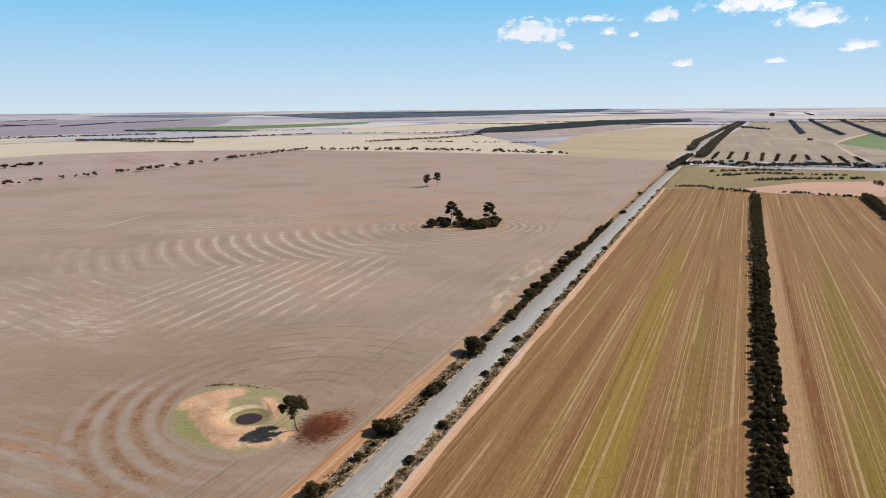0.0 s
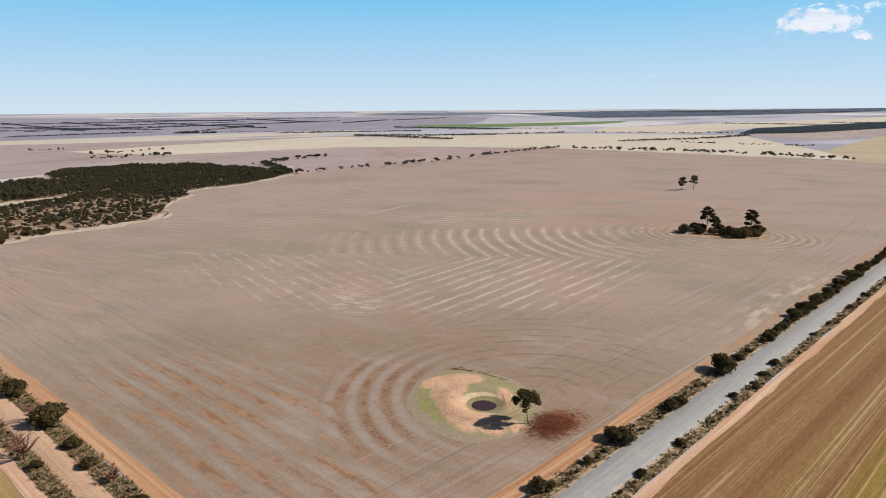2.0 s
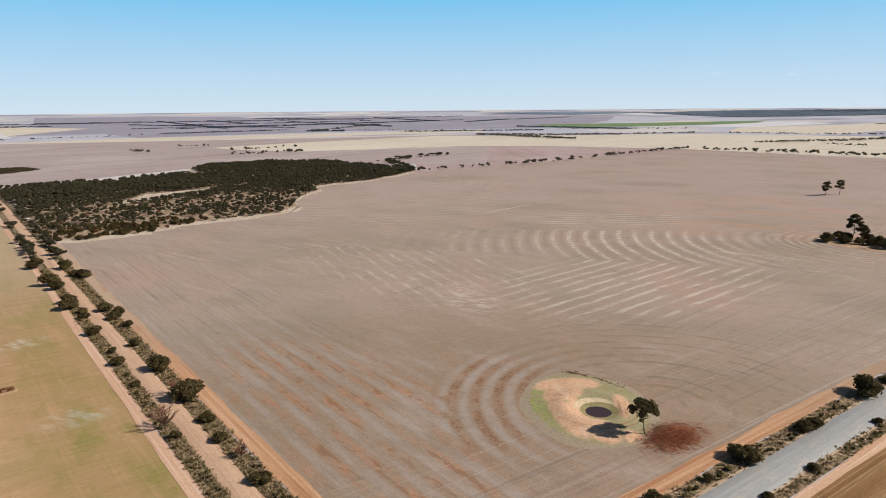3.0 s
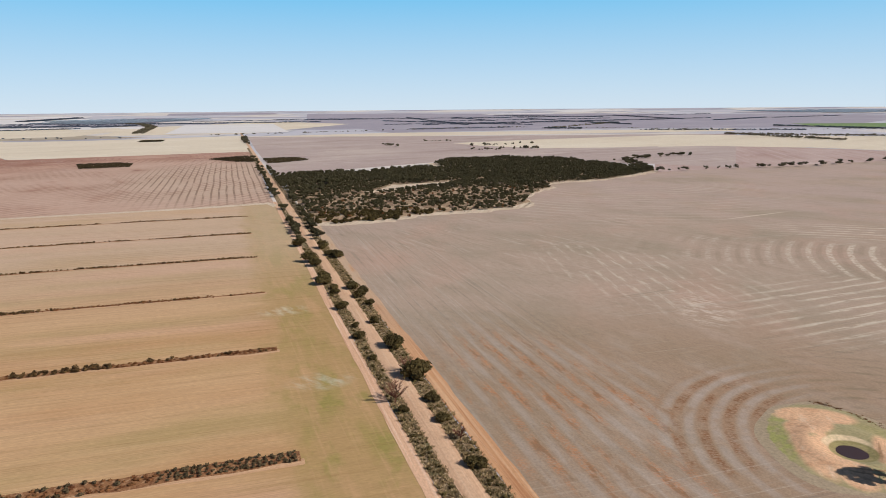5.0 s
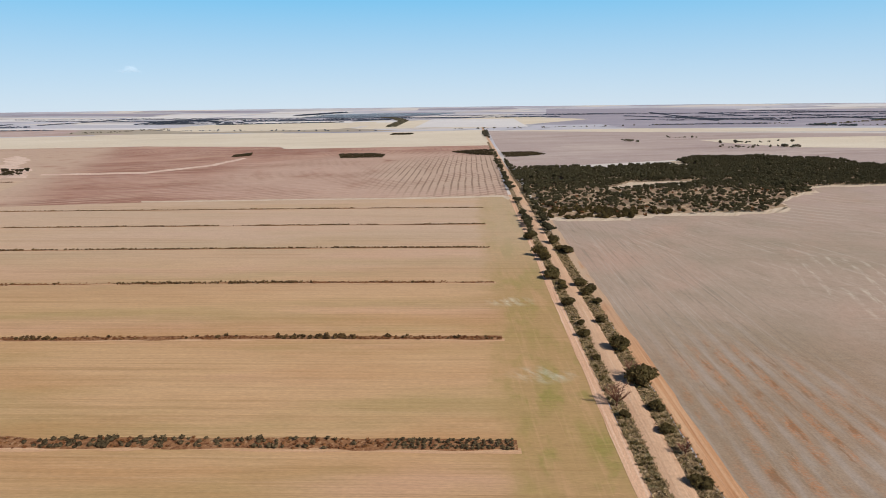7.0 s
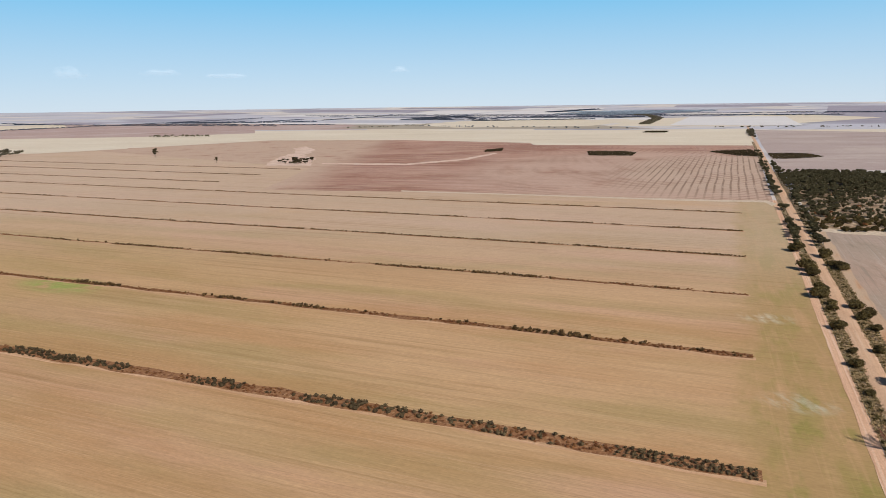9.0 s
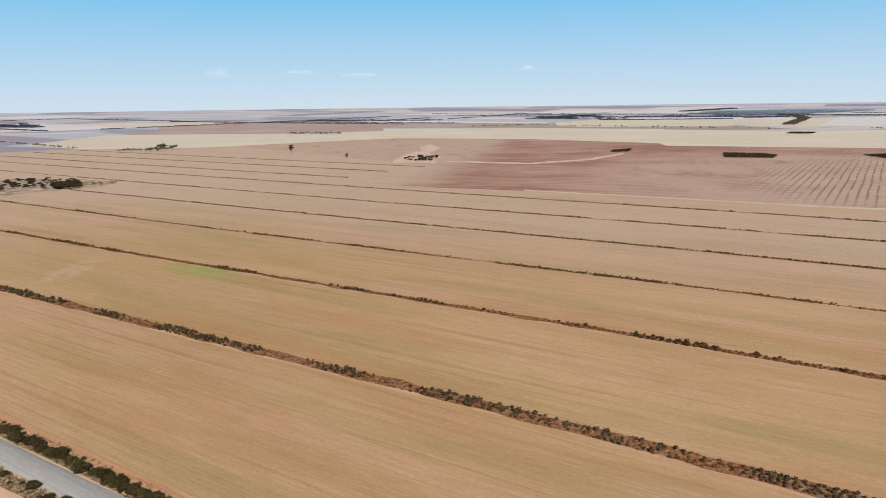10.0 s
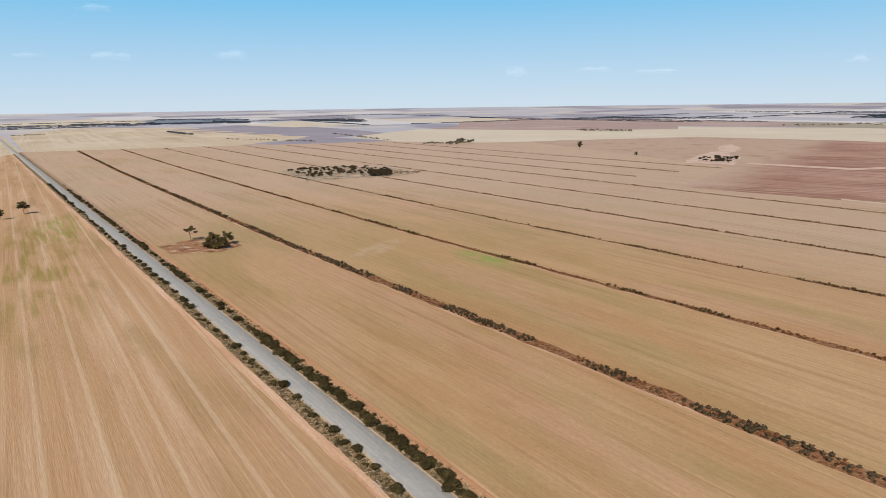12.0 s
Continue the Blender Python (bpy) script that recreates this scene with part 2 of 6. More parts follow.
    lines3 = p.mul(p.disc(-262, 322, 14, 36, 2.2, -33), p.ramp(p.noise((20, 20), 0, (7, 17), detail=4), 0.36, 0.56))
    p.coat(rgb(204, 190, 174), p.mul(p.ramp(p.wave((7.0, 7.0), -33, (0, 0), False, 2.4, 4, 0.25), 0.6, 0.95), lines3, p.ramp(p.noise((1.4, 9), -33, (3, 3), detail=3), 0.36, 0.54)), 0.7)
    lines4 = p.mul(p.disc(-146, 282, 8, 26, 2.0, 98), p.ramp(p.noise((14, 14), 0, (17, 37), detail=4), 0.38, 0.58))
    p.coat(rgb(204, 190, 174), p.mul(p.ramp(p.noise((2.0, 40), 98, (39, 1), detail=4, warp=0.4), 0.52, 0.64), lines4), 0.7)
    sweep = p.mul(p.disc(-420, 270, 40, 120, 1.5, 24), p.ramp(p.noise((40, 40), 0, (5, 55), detail=3), 0.36, 0.58))
    p.coat(rgb(182, 164, 150), p.mul(p.ramp(p.wave((11, 11), 0, (-520, 330), True, 3.5, 3, 0.25), 0.55, 0.95), sweep), 0.65)
    p.coat(rgb(198, 180, 166), p.mul(p.disc(-180, 146, 3, 14, 2.0, 60), p.ramp(p.noise((1.6, 6), -60, detail=4), 0.45, 0.6)), 0.75)
    mid = p.mul(p.disc(-310, 150, 50, 150), p.ramp(p.noise((30, 30), 0, (61, 17), detail=4), 0.42, 0.6))
    p.coat(rgb(194, 180, 166), p.mul(p.ramp(p.noise((2.0, 34), 104, (29, 1), detail=4, warp=0.5), 0.53, 0.66), mid), 0.4)
    p.coat(rgb(140, 126, 110), p.mul(p.ramp(p.noise((2.6, 40), 104, (59, 31), detail=4, warp=0.5), 0.53, 0.66), mid), 0.45)
    beside = p.disc(-80, 260, 12, 34, 14)
    p.coat(rgb(190, 178, 166), p.mul(beside, p.ramp(p.noise((0.8, 140), -1, (3, 61), detail=3, rough=0.7), 0.53, 0.66)), 0.36)
    p.coat(rgb(118, 104, 92), p.mul(beside, p.ramp(p.noise((1.0, 90), -1, (8, 21), detail=3, rough=0.7), 0.54, 0.66)), 0.36)
    p.coat(rgb(182, 172, 160), p.mul(away, p.ramp(p.noise((1.2, 100), -2, detail=4, rough=0.7), 0.54, 0.68)), 0.4)
    p.coat(rgb(126, 116, 100), p.mul(away, p.ramp(p.noise((1.8, 120), 6, (5, 3), detail=4, rough=0.7), 0.55, 0.7)), 0.42)
    p.coat(rgb(184, 144, 120), p.mul(p.disc(-205, 400, 40, 140), p.ramp(p.noise((40, 12), 30, detail=4), 0.45, 0.62)), 0.6)
    p.coat(rgb(206, 184, 160), p.mul(p.disc(-70, 250, 3, 10, 7, 0), p.ramp(p.noise((4, 14), 0, (3, 8), detail=4), 0.48, 0.62)), 0.7)
    p.coat(rgb(206, 188, 170), p.disc(-332.5, 301, 0.5, 1.5, 26, 11.3), 0.7)
    p.coat(rgb(138, 122, 106), p.ramp(p.noise((26, 8), 24, (71, 13), detail=6, rough=0.65), 0.5, 0.7), 0.3)
    p.grain((2.4, 1.6), 20, 0.92, 1.08, 5).grain((0.5, 0.5), 0, 0.88, 1.12, 3)
    return p.done()


def header_stubble():
    """Golden harvested field east of the road, with header rows along it and green strips."""
    p = Paint("striped_stubble", rgb(143, 108, 72))
    p.coat(rgb(122, 82, 50), p.ramp(p.noise((6, 320), -1.1, detail=4), 0.5, 0.66), 0.6)
    p.coat(rgb(136, 114, 60), p.mul(p.ramp(p.noise((7, 260), -1.1, (33, 50), detail=4), 0.46, 0.66), p.ramp(p.noise((50, 120), 0, detail=2), 0.4, 0.56)), 0.5)
    p.coat(rgb(144, 122, 52), p.mul(p.disc(-18.4, 170, 3.0, 6.6, 34, 0), p.ramp(p.noise((2.2, 60), -1, detail=4), 0.15, 0.5)), 0.8)
    p.coat(rgb(132, 110, 54), p.mul(p.disc(-4.2, 170, 1.6, 4.4, 34, 0), p.ramp(p.noise((1.2, 30), -1, (9, 9), detail=4), 0.28, 0.58)), 0.75)
    p.coat(rgb(116, 72, 42), p.mul(p.disc(-24.4, 120, 0.8, 2.6, 30, 0), p.ramp(p.noise((1.2, 26), -1, (4, 4), detail=4), 0.35, 0.6)), 0.6)
    p.coat(rgb(118, 72, 44), p.mul(p.disc(22.2, 190, 0.9, 2.2, 90, -0.4), p.ramp(p.noise((0.8, 16), -1, (9, 4), detail=4), 0.3, 0.55)), 0.7)
    p.coat(rgb(126, 108, 42), p.mul(p.disc(33, 190, 3.0, 7.5, 26, -3.2), p.ramp(p.noise((1.4, 30), -1, (3, 4), detail=4), 0.28, 0.56)), 0.8)
    p.coat(rgb(188, 158, 118), p.ramp(p.noise((0.36, 340), -1.1, detail=3, rough=0.75), 0.54, 0.64), 0.75)
    p.coat(rgb(108, 76, 44), p.ramp(p.noise((0.5, 260), -1.1, (21, 8), detail=3, rough=0.75), 0.55, 0.66), 0.6)
    p.coat(rgb(190, 162, 122), p.mul(p.ramp(p.wave((11, 400), -1.1, (-4, 0), False, 0.35, 2, 0.3), 0.985, 0.999), p.ramp(p.noise((20, 60), 0, detail=3), 0.4, 0.55)), 0.6)
    p.coat(rgb(178, 152, 108), p.mul(p.ramp(p.wave((34, 34), 0, (48, 120), True, 0.3, 1, 0.3), 0.992, 0.999), p.disc(20, 130, 20, 46)), 0.22)
    p.coat(rgb(182, 148, 114), p.disc(19.0, 250, 1.6, 3.0, 110, -1.1), 0.65)
    p.grain((0.6, 3.0), 0, 0.84, 1.16, 6).grain((0.3, 0.7), 0, 0.8, 1.2, 3)
    # south half painted paler, in place of sunlight the stubble scatters back
    y = p.t.nodes.new("ShaderNodeSeparateXYZ")
    p.link(p.xyz, y.inputs[0])
    south = p.ramp(p.math("ADD", y.outputs["Y"], p.mul(p.noise((20, 60), 0, (2, 2), detail=3), 120.0)), 90.0, -80.0)
    p.coat(rgb(190, 152, 116), south, 0.95)
    p.coat(rgb(206, 174, 146), p.mul(south, p.ramp(p.noise((7, 200), -1.1, (8, 8), detail=4), 0.44, 0.66)), 0.7)
    p.coat(rgb(178, 136, 102), p.mul(south, p.ramp(p.noise((9, 160), -1.1, (38, 8), detail=4), 0.48, 0.68)), 0.5)
    p.coat(rgb(160, 132, 92), p.mul(south, p.ramp(p.noise((12, 70), -1.1, (3, 18), detail=4), 0.5, 0.68)), 0.6)
    p.coat(rgb(210, 180, 148), p.mul(south, p.ramp(p.noise((0.7, 260), -1.1, (3, 8), detail=3, rough=0.75), 0.53, 0.64)), 0.36)
    p.coat(rgb(152, 108, 72), p.mul(south, p.ramp(p.noise((1.0, 220), -1.1, (63, 8), detail=3, rough=0.75), 0.54, 0.66)), 0.3)
    p.coat(rgb(210, 184, 156), p.mul(south, p.ramp(p.wave((11, 400), -1.1, (-4, 0), False, 0.35, 2, 0.3), 0.96, 0.99)), 0.4)
    p.coat(rgb(146, 128, 66), p.mul(p.disc(-18, -370, 10, 34, 6.0, -5), p.ramp(p.noise((2.6, 60), -1.1, (8, 88), detail=4), 0.4, 0.62), p.ramp(p.noise((20, 40), 0, (18, 8), detail=3), 0.34, 0.56)), 0.85)
    p.coat(rgb(142, 152, 70), p.mul(p.disc(-30, -440, 5, 16, 4.0, -4), p.ramp(p.noise((1.6, 30), -1.1, (5, 8), detail=4), 0.46, 0.62)), 0.7)
    p.grain((0.8, 3.0), 0, 0.94, 1.06, 5)
    return p.bump(p.noise((0.5, 6.0), 0, detail=4), 0.1).done()


def saltbush_soil():
    """Tan stubble between the saltbush rows, greener on the headland beside the gravel track."""
    p = Paint("alley_stubble", rgb(191, 155, 118))
    p.coat(rgb(163, 140, 96), p.ramp(p.noise((30, 150), 0, detail=4), 0.42, 0.62), 0.75)
    p.coat(rgb(198, 156, 130), p.ramp(p.noise((40, 170), 0, (80, 3), detail=4), 0.47, 0.66), 0.85)
    p.coat(rgb(154, 122, 84), p.ramp(p.noise((1.4, 140), 0, (9, 2), detail=4, rough=0.6), 0.53, 0.69), 0.4)
    p.coat(rgb(164, 139, 92), p.mul(p.disc(-150, -330, 90, 300), p.ramp(p.noise((60, 130), 0, (5, 35), detail=4), 0.3, 0.6)), 0.4)
    p.coat(rgb(196, 162, 124), p.ramp(p.noise((0.8, 90), 0, (4, 44), detail=3, rough=0.6), 0.55, 0.72), 0.25)
    p.coat(rgb(140, 156, 82), p.mul(p.disc(-177, -232, 3, 13, 2.2), p.ramp(p.noise((5, 9), detail=4), 0.3, 0.55)), 0.85)
    p.coat(rgb(196, 172, 150), p.mul(p.disc(-148, -280, 2, 9, 4.0, 125), p.ramp(p.noise((8, 8), detail=4), 0.3, 0.6)), 0.55)
    p.coat(rgb(190, 158, 134), p.mul(p.disc(-470, -330, 30, 130), p.ramp(p.noise((50, 50), detail=4), 0.3, 0.55)), 0.7)
    p.coat(rgb(170, 126, 84), p.mul(p.disc(-90, -40, 60, 300), p.ramp(p.noise((30, 120), 0, (17, 2), detail=4), 0.4, 0.66)), 0.6)
    # paler and greyer to the west and south: distance haze painted on the soil
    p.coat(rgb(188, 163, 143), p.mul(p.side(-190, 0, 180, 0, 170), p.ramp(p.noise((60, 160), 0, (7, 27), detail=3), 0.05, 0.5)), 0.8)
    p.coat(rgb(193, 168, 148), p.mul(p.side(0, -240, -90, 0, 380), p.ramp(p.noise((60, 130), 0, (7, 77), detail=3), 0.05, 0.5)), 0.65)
    p.coat(rgb(152, 118, 82), p.mul(p.disc(-110, -60, 120, 330), p.ramp(p.noise((0.34, 130), 0, (3, 12), detail=2, rough=0.7), 0.52, 0.66)), 0.32)
    p.coat(rgb(204, 172, 138), p.mul(p.disc(-110, -60, 120, 330), p.ramp(p.noise((0.3, 110), 0, (31, 12), detail=2, rough=0.7), 0.54, 0.68)), 0.32)
    # pale sandy collar round the ends of the rows, and the headland
    y = p.t.nodes.new("ShaderNodeSeparateXYZ")
    p.link(p.xyz, y.inputs[0])
    edge = p.ramp(p.math("ADD", y.outputs["Y"], p.mul(p.noise((11, 11), 0, (4, 1), detail=5), 13.0)), 9.0, 22.0)
    p.coat(rgb(168, 138, 96), edge, 0.9)
    p.coat(rgb(150, 133, 80), p.mul(edge, p.ramp(p.noise((30, 11), 0, detail=5), 0.44, 0.64)), 0.75)
    p.coat(rgb(138, 130, 70), p.mul(edge, p.ramp(p.noise((12, 6), 0, (5, 5), detail=5), 0.52, 0.66), p.disc(-110, 18, 30, 100)), 0.6)
    p.coat(rgb(186, 148, 112), p.mul(edge, p.ramp(p.noise((20, 4), 4, (3, 50), detail=5), 0.5, 0.66)), 0.5)
    # far end of the headland paled by the same painted haze
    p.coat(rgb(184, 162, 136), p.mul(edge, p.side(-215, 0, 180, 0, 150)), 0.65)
    p.coat(rgb(206, 198, 178), p.mul(p.disc(-224, 14, 2, 7, 1.6, 0), p.ramp(p.noise((9, 3), 20, detail=4), 0.4, 0.7)), 0.7)
    p.coat(rgb(192, 188, 172), p.mul(p.disc(-160, 18, 2, 7, 1.5, 0), p.ramp(p.noise((8, 3), 30, detail=4), 0.4, 0.7)), 0.7)
    p.coat(rgb(196, 158, 120), p.mul(edge, p.ramp(p.noise((40, 0.9), 2, detail=3), 0.54, 0.66)), 0.2)
    p.coat(rgb(142, 110, 72), p.mul(p.ramp(p.noise((2.2, 300), 0, (29, 2), detail=3), 0.52, 0.64), p.ramp(p.noise((30, 80), 0, (6, 2)), 0.38, 0.58)), 0.3)
    p.grain((1.0, 9.0), 0, 0.92, 1.08, 5).grain((0.4, 1.4), 0, 0.9, 1.1, 3)
    return p.done()


def soil(name, base, dark, light, turn=0.0):
    """Graded bare earth with wheel marks along it."""
    p = Paint(name, rgb(*base))
    p.coat(rgb(*dark), p.ramp(p.noise((0.9, 40), turn, detail=4), 0.5, 0.66), 0.7)
    p.coat(rgb(*light), p.ramp(p.noise((0.7, 60), turn, (4, 9), detail=3), 0.5, 0.64), 0.7)
    p.coat(rgb(*dark), p.ramp(p.noise((9, 30), turn, (1, 9), detail=4), 0.48, 0.7), 0.5)
    p.grain((0.4, 0.9), turn, 0.86, 1.14, 5)
    return p.bump(p.noise((0.5, 4), turn, detail=4), 0.06).done()


def firebreak(name, turn, near):
    """Graded orange soil that grows over and greys with distance from the junction."""
    p = Paint(name, rgb(190, 144, 108))
    p.coat(rgb(162, 110, 76), p.ramp(p.noise((0.9, 40), turn, detail=4), 0.48, 0.66), 0.7)
    p.coat(rgb(208, 172, 140), p.ramp(p.noise((0.7, 60), turn, (4, 9), detail=3), 0.5, 0.64), 0.6)
    grown = p.math("SUBTRACT", 1.0, p.disc(*near))
    p.coat(rgb(184, 160, 138) if turn else rgb(166, 142, 122), p.mul(grown, p.ramp(p.noise((3, 18), turn, (8, 9), detail=4), 0.2, 0.5)), 0.85)
    return p.grain((0.4, 0.9), turn, 0.88, 1.12, 5).done()


ORANGE_S = firebreak("orange_firebreak_south", 0, (-64, -60, 200, 460))
ORANGE, ORANGE_X = firebreak("orange_firebreak", 0, (-64, 60, 60, 150)), firebreak("orange_firebreak_track", 90, (-64, 45, 90, 200))
PALE = soil("pale_firebreak", (208, 168, 138), (190, 142, 110), (222, 190, 164))
BROKEN = soil("broken_sandy_edge", (192, 154, 122), (174, 136, 102), (214, 178, 150))
PALE_X = soil("pale_firebreak_track", (208, 168, 140), (190, 146, 118), (220, 188, 164), 90)
GRAVEL = soil("gravel_track", (200, 164, 136), (188, 150, 122), (208, 176, 150), 90)
GRAVEL_Y = soil("road_gravel", (190, 166, 140), (164, 138, 112), (204, 184, 160))
SAND = soil("white_sand", (198, 179, 159), (174, 152, 130), (216, 201, 182), 60)


def asphalt():
    p = Paint("worn_asphalt", rgb(166, 163, 159), 0.62, 0.3)
    p.coat(rgb(186, 183, 179), p.ramp(p.noise((0.6, 70), 0, detail=3), 0.5, 0.68), 0.5)
    p.coat(rgb(152, 150, 149), p.ramp(p.noise((0.8, 40), 0, (6, 6), detail=3), 0.5, 0.66), 0.5)
    p.coat(rgb(190, 176, 160), p.ramp(p.noise((1.2, 5), 0, (2, 7), detail=5), 0.52, 0.68), 0.5)
    p.coat(rgb(142, 142, 146), p.ramp(p.noise((0.9, 2.4), 0, (12, 37), detail=5), 0.58, 0.7), 0.4)
    p.grain((0.5, 1.2), 0, 0.92, 1.08, 4).grain((0.12, 0.12), 0, 0.86, 1.14, 4)
    return p.done()


def verge_litter():
    """Dry grass, leaf litter and bare sand under the roadside scrub."""
    p = Paint("verge_litter", rgb(146, 122, 94))
    p.coat(rgb(78, 64, 48), p.ramp(p.noise((1.3, 1.6), detail=5), 0.46, 0.57), 0.85)
    p.coat(rgb(196, 174, 146), p.ramp(p.noise((0.9, 1.1), 0, (5, 5), detail=5), 0.54, 0.64), 0.8)
    p.coat(rgb(110, 106, 74), p.ramp(p.noise((4, 5), 0, (7, 1), detail=4), 0.52, 0.66), 0.6)
    p.grain((0.3, 0.3), 0, 0.7, 1.3, 5)
    return p.bump(p.noise((0.9, 0.9), detail=4), 0.25).done()


def red_soil():
    p = Paint("red_ploughed_soil", rgb(172, 134, 118))
    p.coat(rgb(146, 104, 88), p.ramp(p.noise((90, 160), 10, detail=5), 0.42, 0.6), 0.85)
    p.coat(rgb(132, 92, 78), p.ramp(p.noise((9, 120), 12, (3, 3), detail=5), 0.5, 0.64), 0.6)
    p.coat(rgb(190, 160, 144), p.ramp(p.noise((6, 90), 14, (8, 3), detail=5), 0.54, 0.66), 0.6)
    p.coat(rgb(184, 150, 132), p.ramp(p.noise((70, 120), 30, (90, 4), detail=4), 0.52, 0.66), 0.75)
    p.coat(rgb(186, 152, 134), p.mul(p.ramp(p.noise((3, 60), 60, detail=3, warp=0.5), 0.54, 0.66), p.ramp(p.noise((110, 90), 0, (5, 9)), 0.44, 0.56)), 0.7)
    p.coat(rgb(138, 102, 88), p.ramp(p.noise((3.4, 140), 2, (5, 5), detail=3), 0.55, 0.68), 0.55)
    # raked stubble rows beside the track
    faint = p.disc(-700, -120, 120, 220, 0.6)
    p.coat(rgb(140, 104, 88), p.mul(p.ramp(p.wave((6.2, 6.2), 80, (0, 0), False, 2.2, 3, 0.12), 0.6, 0.95), faint, p.ramp(p.noise((60, 30), 0, (2, 12), detail=3), 0.36, 0.56)), 0.5)
    p.coat(rgb(186, 158, 142), p.mul(p.disc(-690, -30, 200, 330, 0.8), p.ramp(p.noise((60, 30), 0, (42, 12), detail=3), 0.2, 0.5)), 0.75)
    rows = p.disc(-692, -2, 120, 250, 0.5)
    p.coat(rgb(186, 164, 146), rows, 0.6)
    p.coat(rgb(122, 98, 82), p.mul(p.ramp(p.wave((5.7, 5.7), 90, (0, 0), False, 1.6, 2, 0.12), 0.72, 0.95), rows, p.ramp(p.noise((40, 6), 0, (2, 2), detail=3), 0.3, 0.5)), 0.75)
    # ploughed furrows that swing round, and the pale stubble it meets at its near edge
    p.coat(rgb(132, 94, 80), p.mul(p.ramp(p.wave((9, 9), 0, (-980, -520), True, 3.0, 4, 0.1), 0.62, 0.95), p.ramp(p.noise((70, 70), 0, (21, 2), detail=4), 0.44, 0.6)), 0.5)
    p.coat(rgb(192, 164, 150), p.mul(p.ramp(p.wave((11, 11), 22, (0, 0), False, 3.5, 4, 0.1), 0.66, 0.96), p.ramp(p.noise((80, 60), 0, (61, 2), detail=4), 0.44, 0.6)), 0.5)
    p.coat(rgb(186, 160, 141), p.mul(p.side(-535, -378, 111.7, 60, 0), p.ramp(p.noise((30, 30), 0, (1, 8), detail=4), 0.2, 0.5)), 0.9)
    p.grain((1.2, 5), 0, 0.88, 1.12, 4)
    return p.done()


PADDOCK, HEADER, ALLEY, ASPHALT, LITTER, RED, PLAIN = paddock_soil(), header_stubble(), saltbush_soil(), asphalt(), verge_litter(), red_soil(), far_ground()


def leaves(name, base, tint, spread=(0.55, 1.5)):
    p = Paint(name, rgb(*base), 0.7, 0.12)
    p.coat(rgb(*tint), p.ramp(p.noise((1.7, 1.7, 1.7), detail=2), 0.42, 0.62), 0.8)
    p.island(*spread).each(0.75, 1.25)
    out = p.t.nodes["Material Output"]
    thin = p.t.nodes.new("ShaderNodeBsdfTranslucent")
    both = p.t.nodes.new("ShaderNodeMixShader")
    both.inputs[0].default_value = 0.32
    p.link(p.colour, thin.inputs["Color"])
    p.link(p.bsdf.outputs[0], both.inputs[1])
    p.link(thin.outputs[0], both.inputs[2])
    p.link(both.outputs[0], out.inputs["Surface"])
    return p.done()


GUM_LEAF = leaves("gum_leaves", (78, 69, 44), (106, 93, 60), (0.65, 1.4))
BUSH_LEAF = leaves("scrub_leaves", (80, 69, 43), (110, 95, 59), (0.65, 1.4))
MALLEE_LEAF = leaves("mallee_leaves", (71, 66, 47), (95, 88, 65), (0.7, 1.3))
BELT_LEAF = leaves("shelterbelt_leaves", (73, 64, 40), (103, 88, 55), (0.65, 1.4))
SALT_LEAF = leaves("saltbush_leaves", (84, 71, 52), (110, 94, 70), (0.65, 1.35))
SALT_FAR = leaves("dry_saltbush_leaves", (90, 69, 45), (120, 95, 62))
DRY_LEAF = leaves("dry_brush", (118, 76, 50), (144, 102, 66), (0.65, 1.3))
# blue of the far belts is distance haze painted into the leaves
HAZE_LEAF = leaves("haze_blue_leaves", (74, 82, 96), (84, 92, 106), (0.85, 1.15))
PLANT_LEAF = leaves("brown_plantation_leaves", (72, 62, 44), (86, 74, 52))


def cloud_vapour(name, most):
    """White vapour of a far cumulus: dense in the middle, fraying into nothing at its edge, with a flat base."""
    p = Paint(name, rgb(236, 238, 242), 1.0, 0.0)
    t = p.t.nodes.new("ShaderNodeTexCoord")
    box = p.t.nodes.new("ShaderNodeSeparateXYZ")
    p.link(t.outputs["Generated"], box.inputs[0])
    info = p.t.nodes.new("ShaderNodeObjectInfo")
    shift = p.t.nodes.new("ShaderNodeVectorMath")
    shift.operation = "ADD"
    p.link(p.xyz, shift.inputs[0])
    p.link(info.outputs["Location"], shift.inputs[1])
    p.xyz = shift.outputs[0]
    u = p.math("SUBTRACT", p.mul(box.outputs["X"], 2.0), 1.0)
    w = p.math("SUBTRACT", p.mul(box.outputs["Z"], 1.45), 0.45)
    w = p.math("MAXIMUM", w, p.mul(w, -2.4))
    far = p.math("SQRT", p.math("ADD", p.mul(u, u), p.mul(w, w)))
    lumps = p.math("SUBTRACT", p.noise((70, 70, 48), 0, detail=3, rough=0.45), 0.5)
    body = p.math("ADD", p.math("SUBTRACT", 0.86, far), p.mul(lumps, 1.6))
    thick = p.ramp(body, 0.0, 0.55)
    p.link(p.mul(thick, most), p.bsdf.inputs["Alpha"])
    # added glow, standing in for sunlight scattered through the vapour
    p.bsdf.inputs["Emission Color"].default_value = (0.95, 0.96, 1.0, 1)
    p.bsdf.inputs["Emission Strength"].default_value = 0.62
    return p.done()


CLOUD, WISP = cloud_vapour("cloud_vapour", 0.97), cloud_vapour("thin_vapour", 0.075)
TUFT = leaves("dry_grass", (172, 148, 112), (128, 112, 78), (0.6, 1.2))
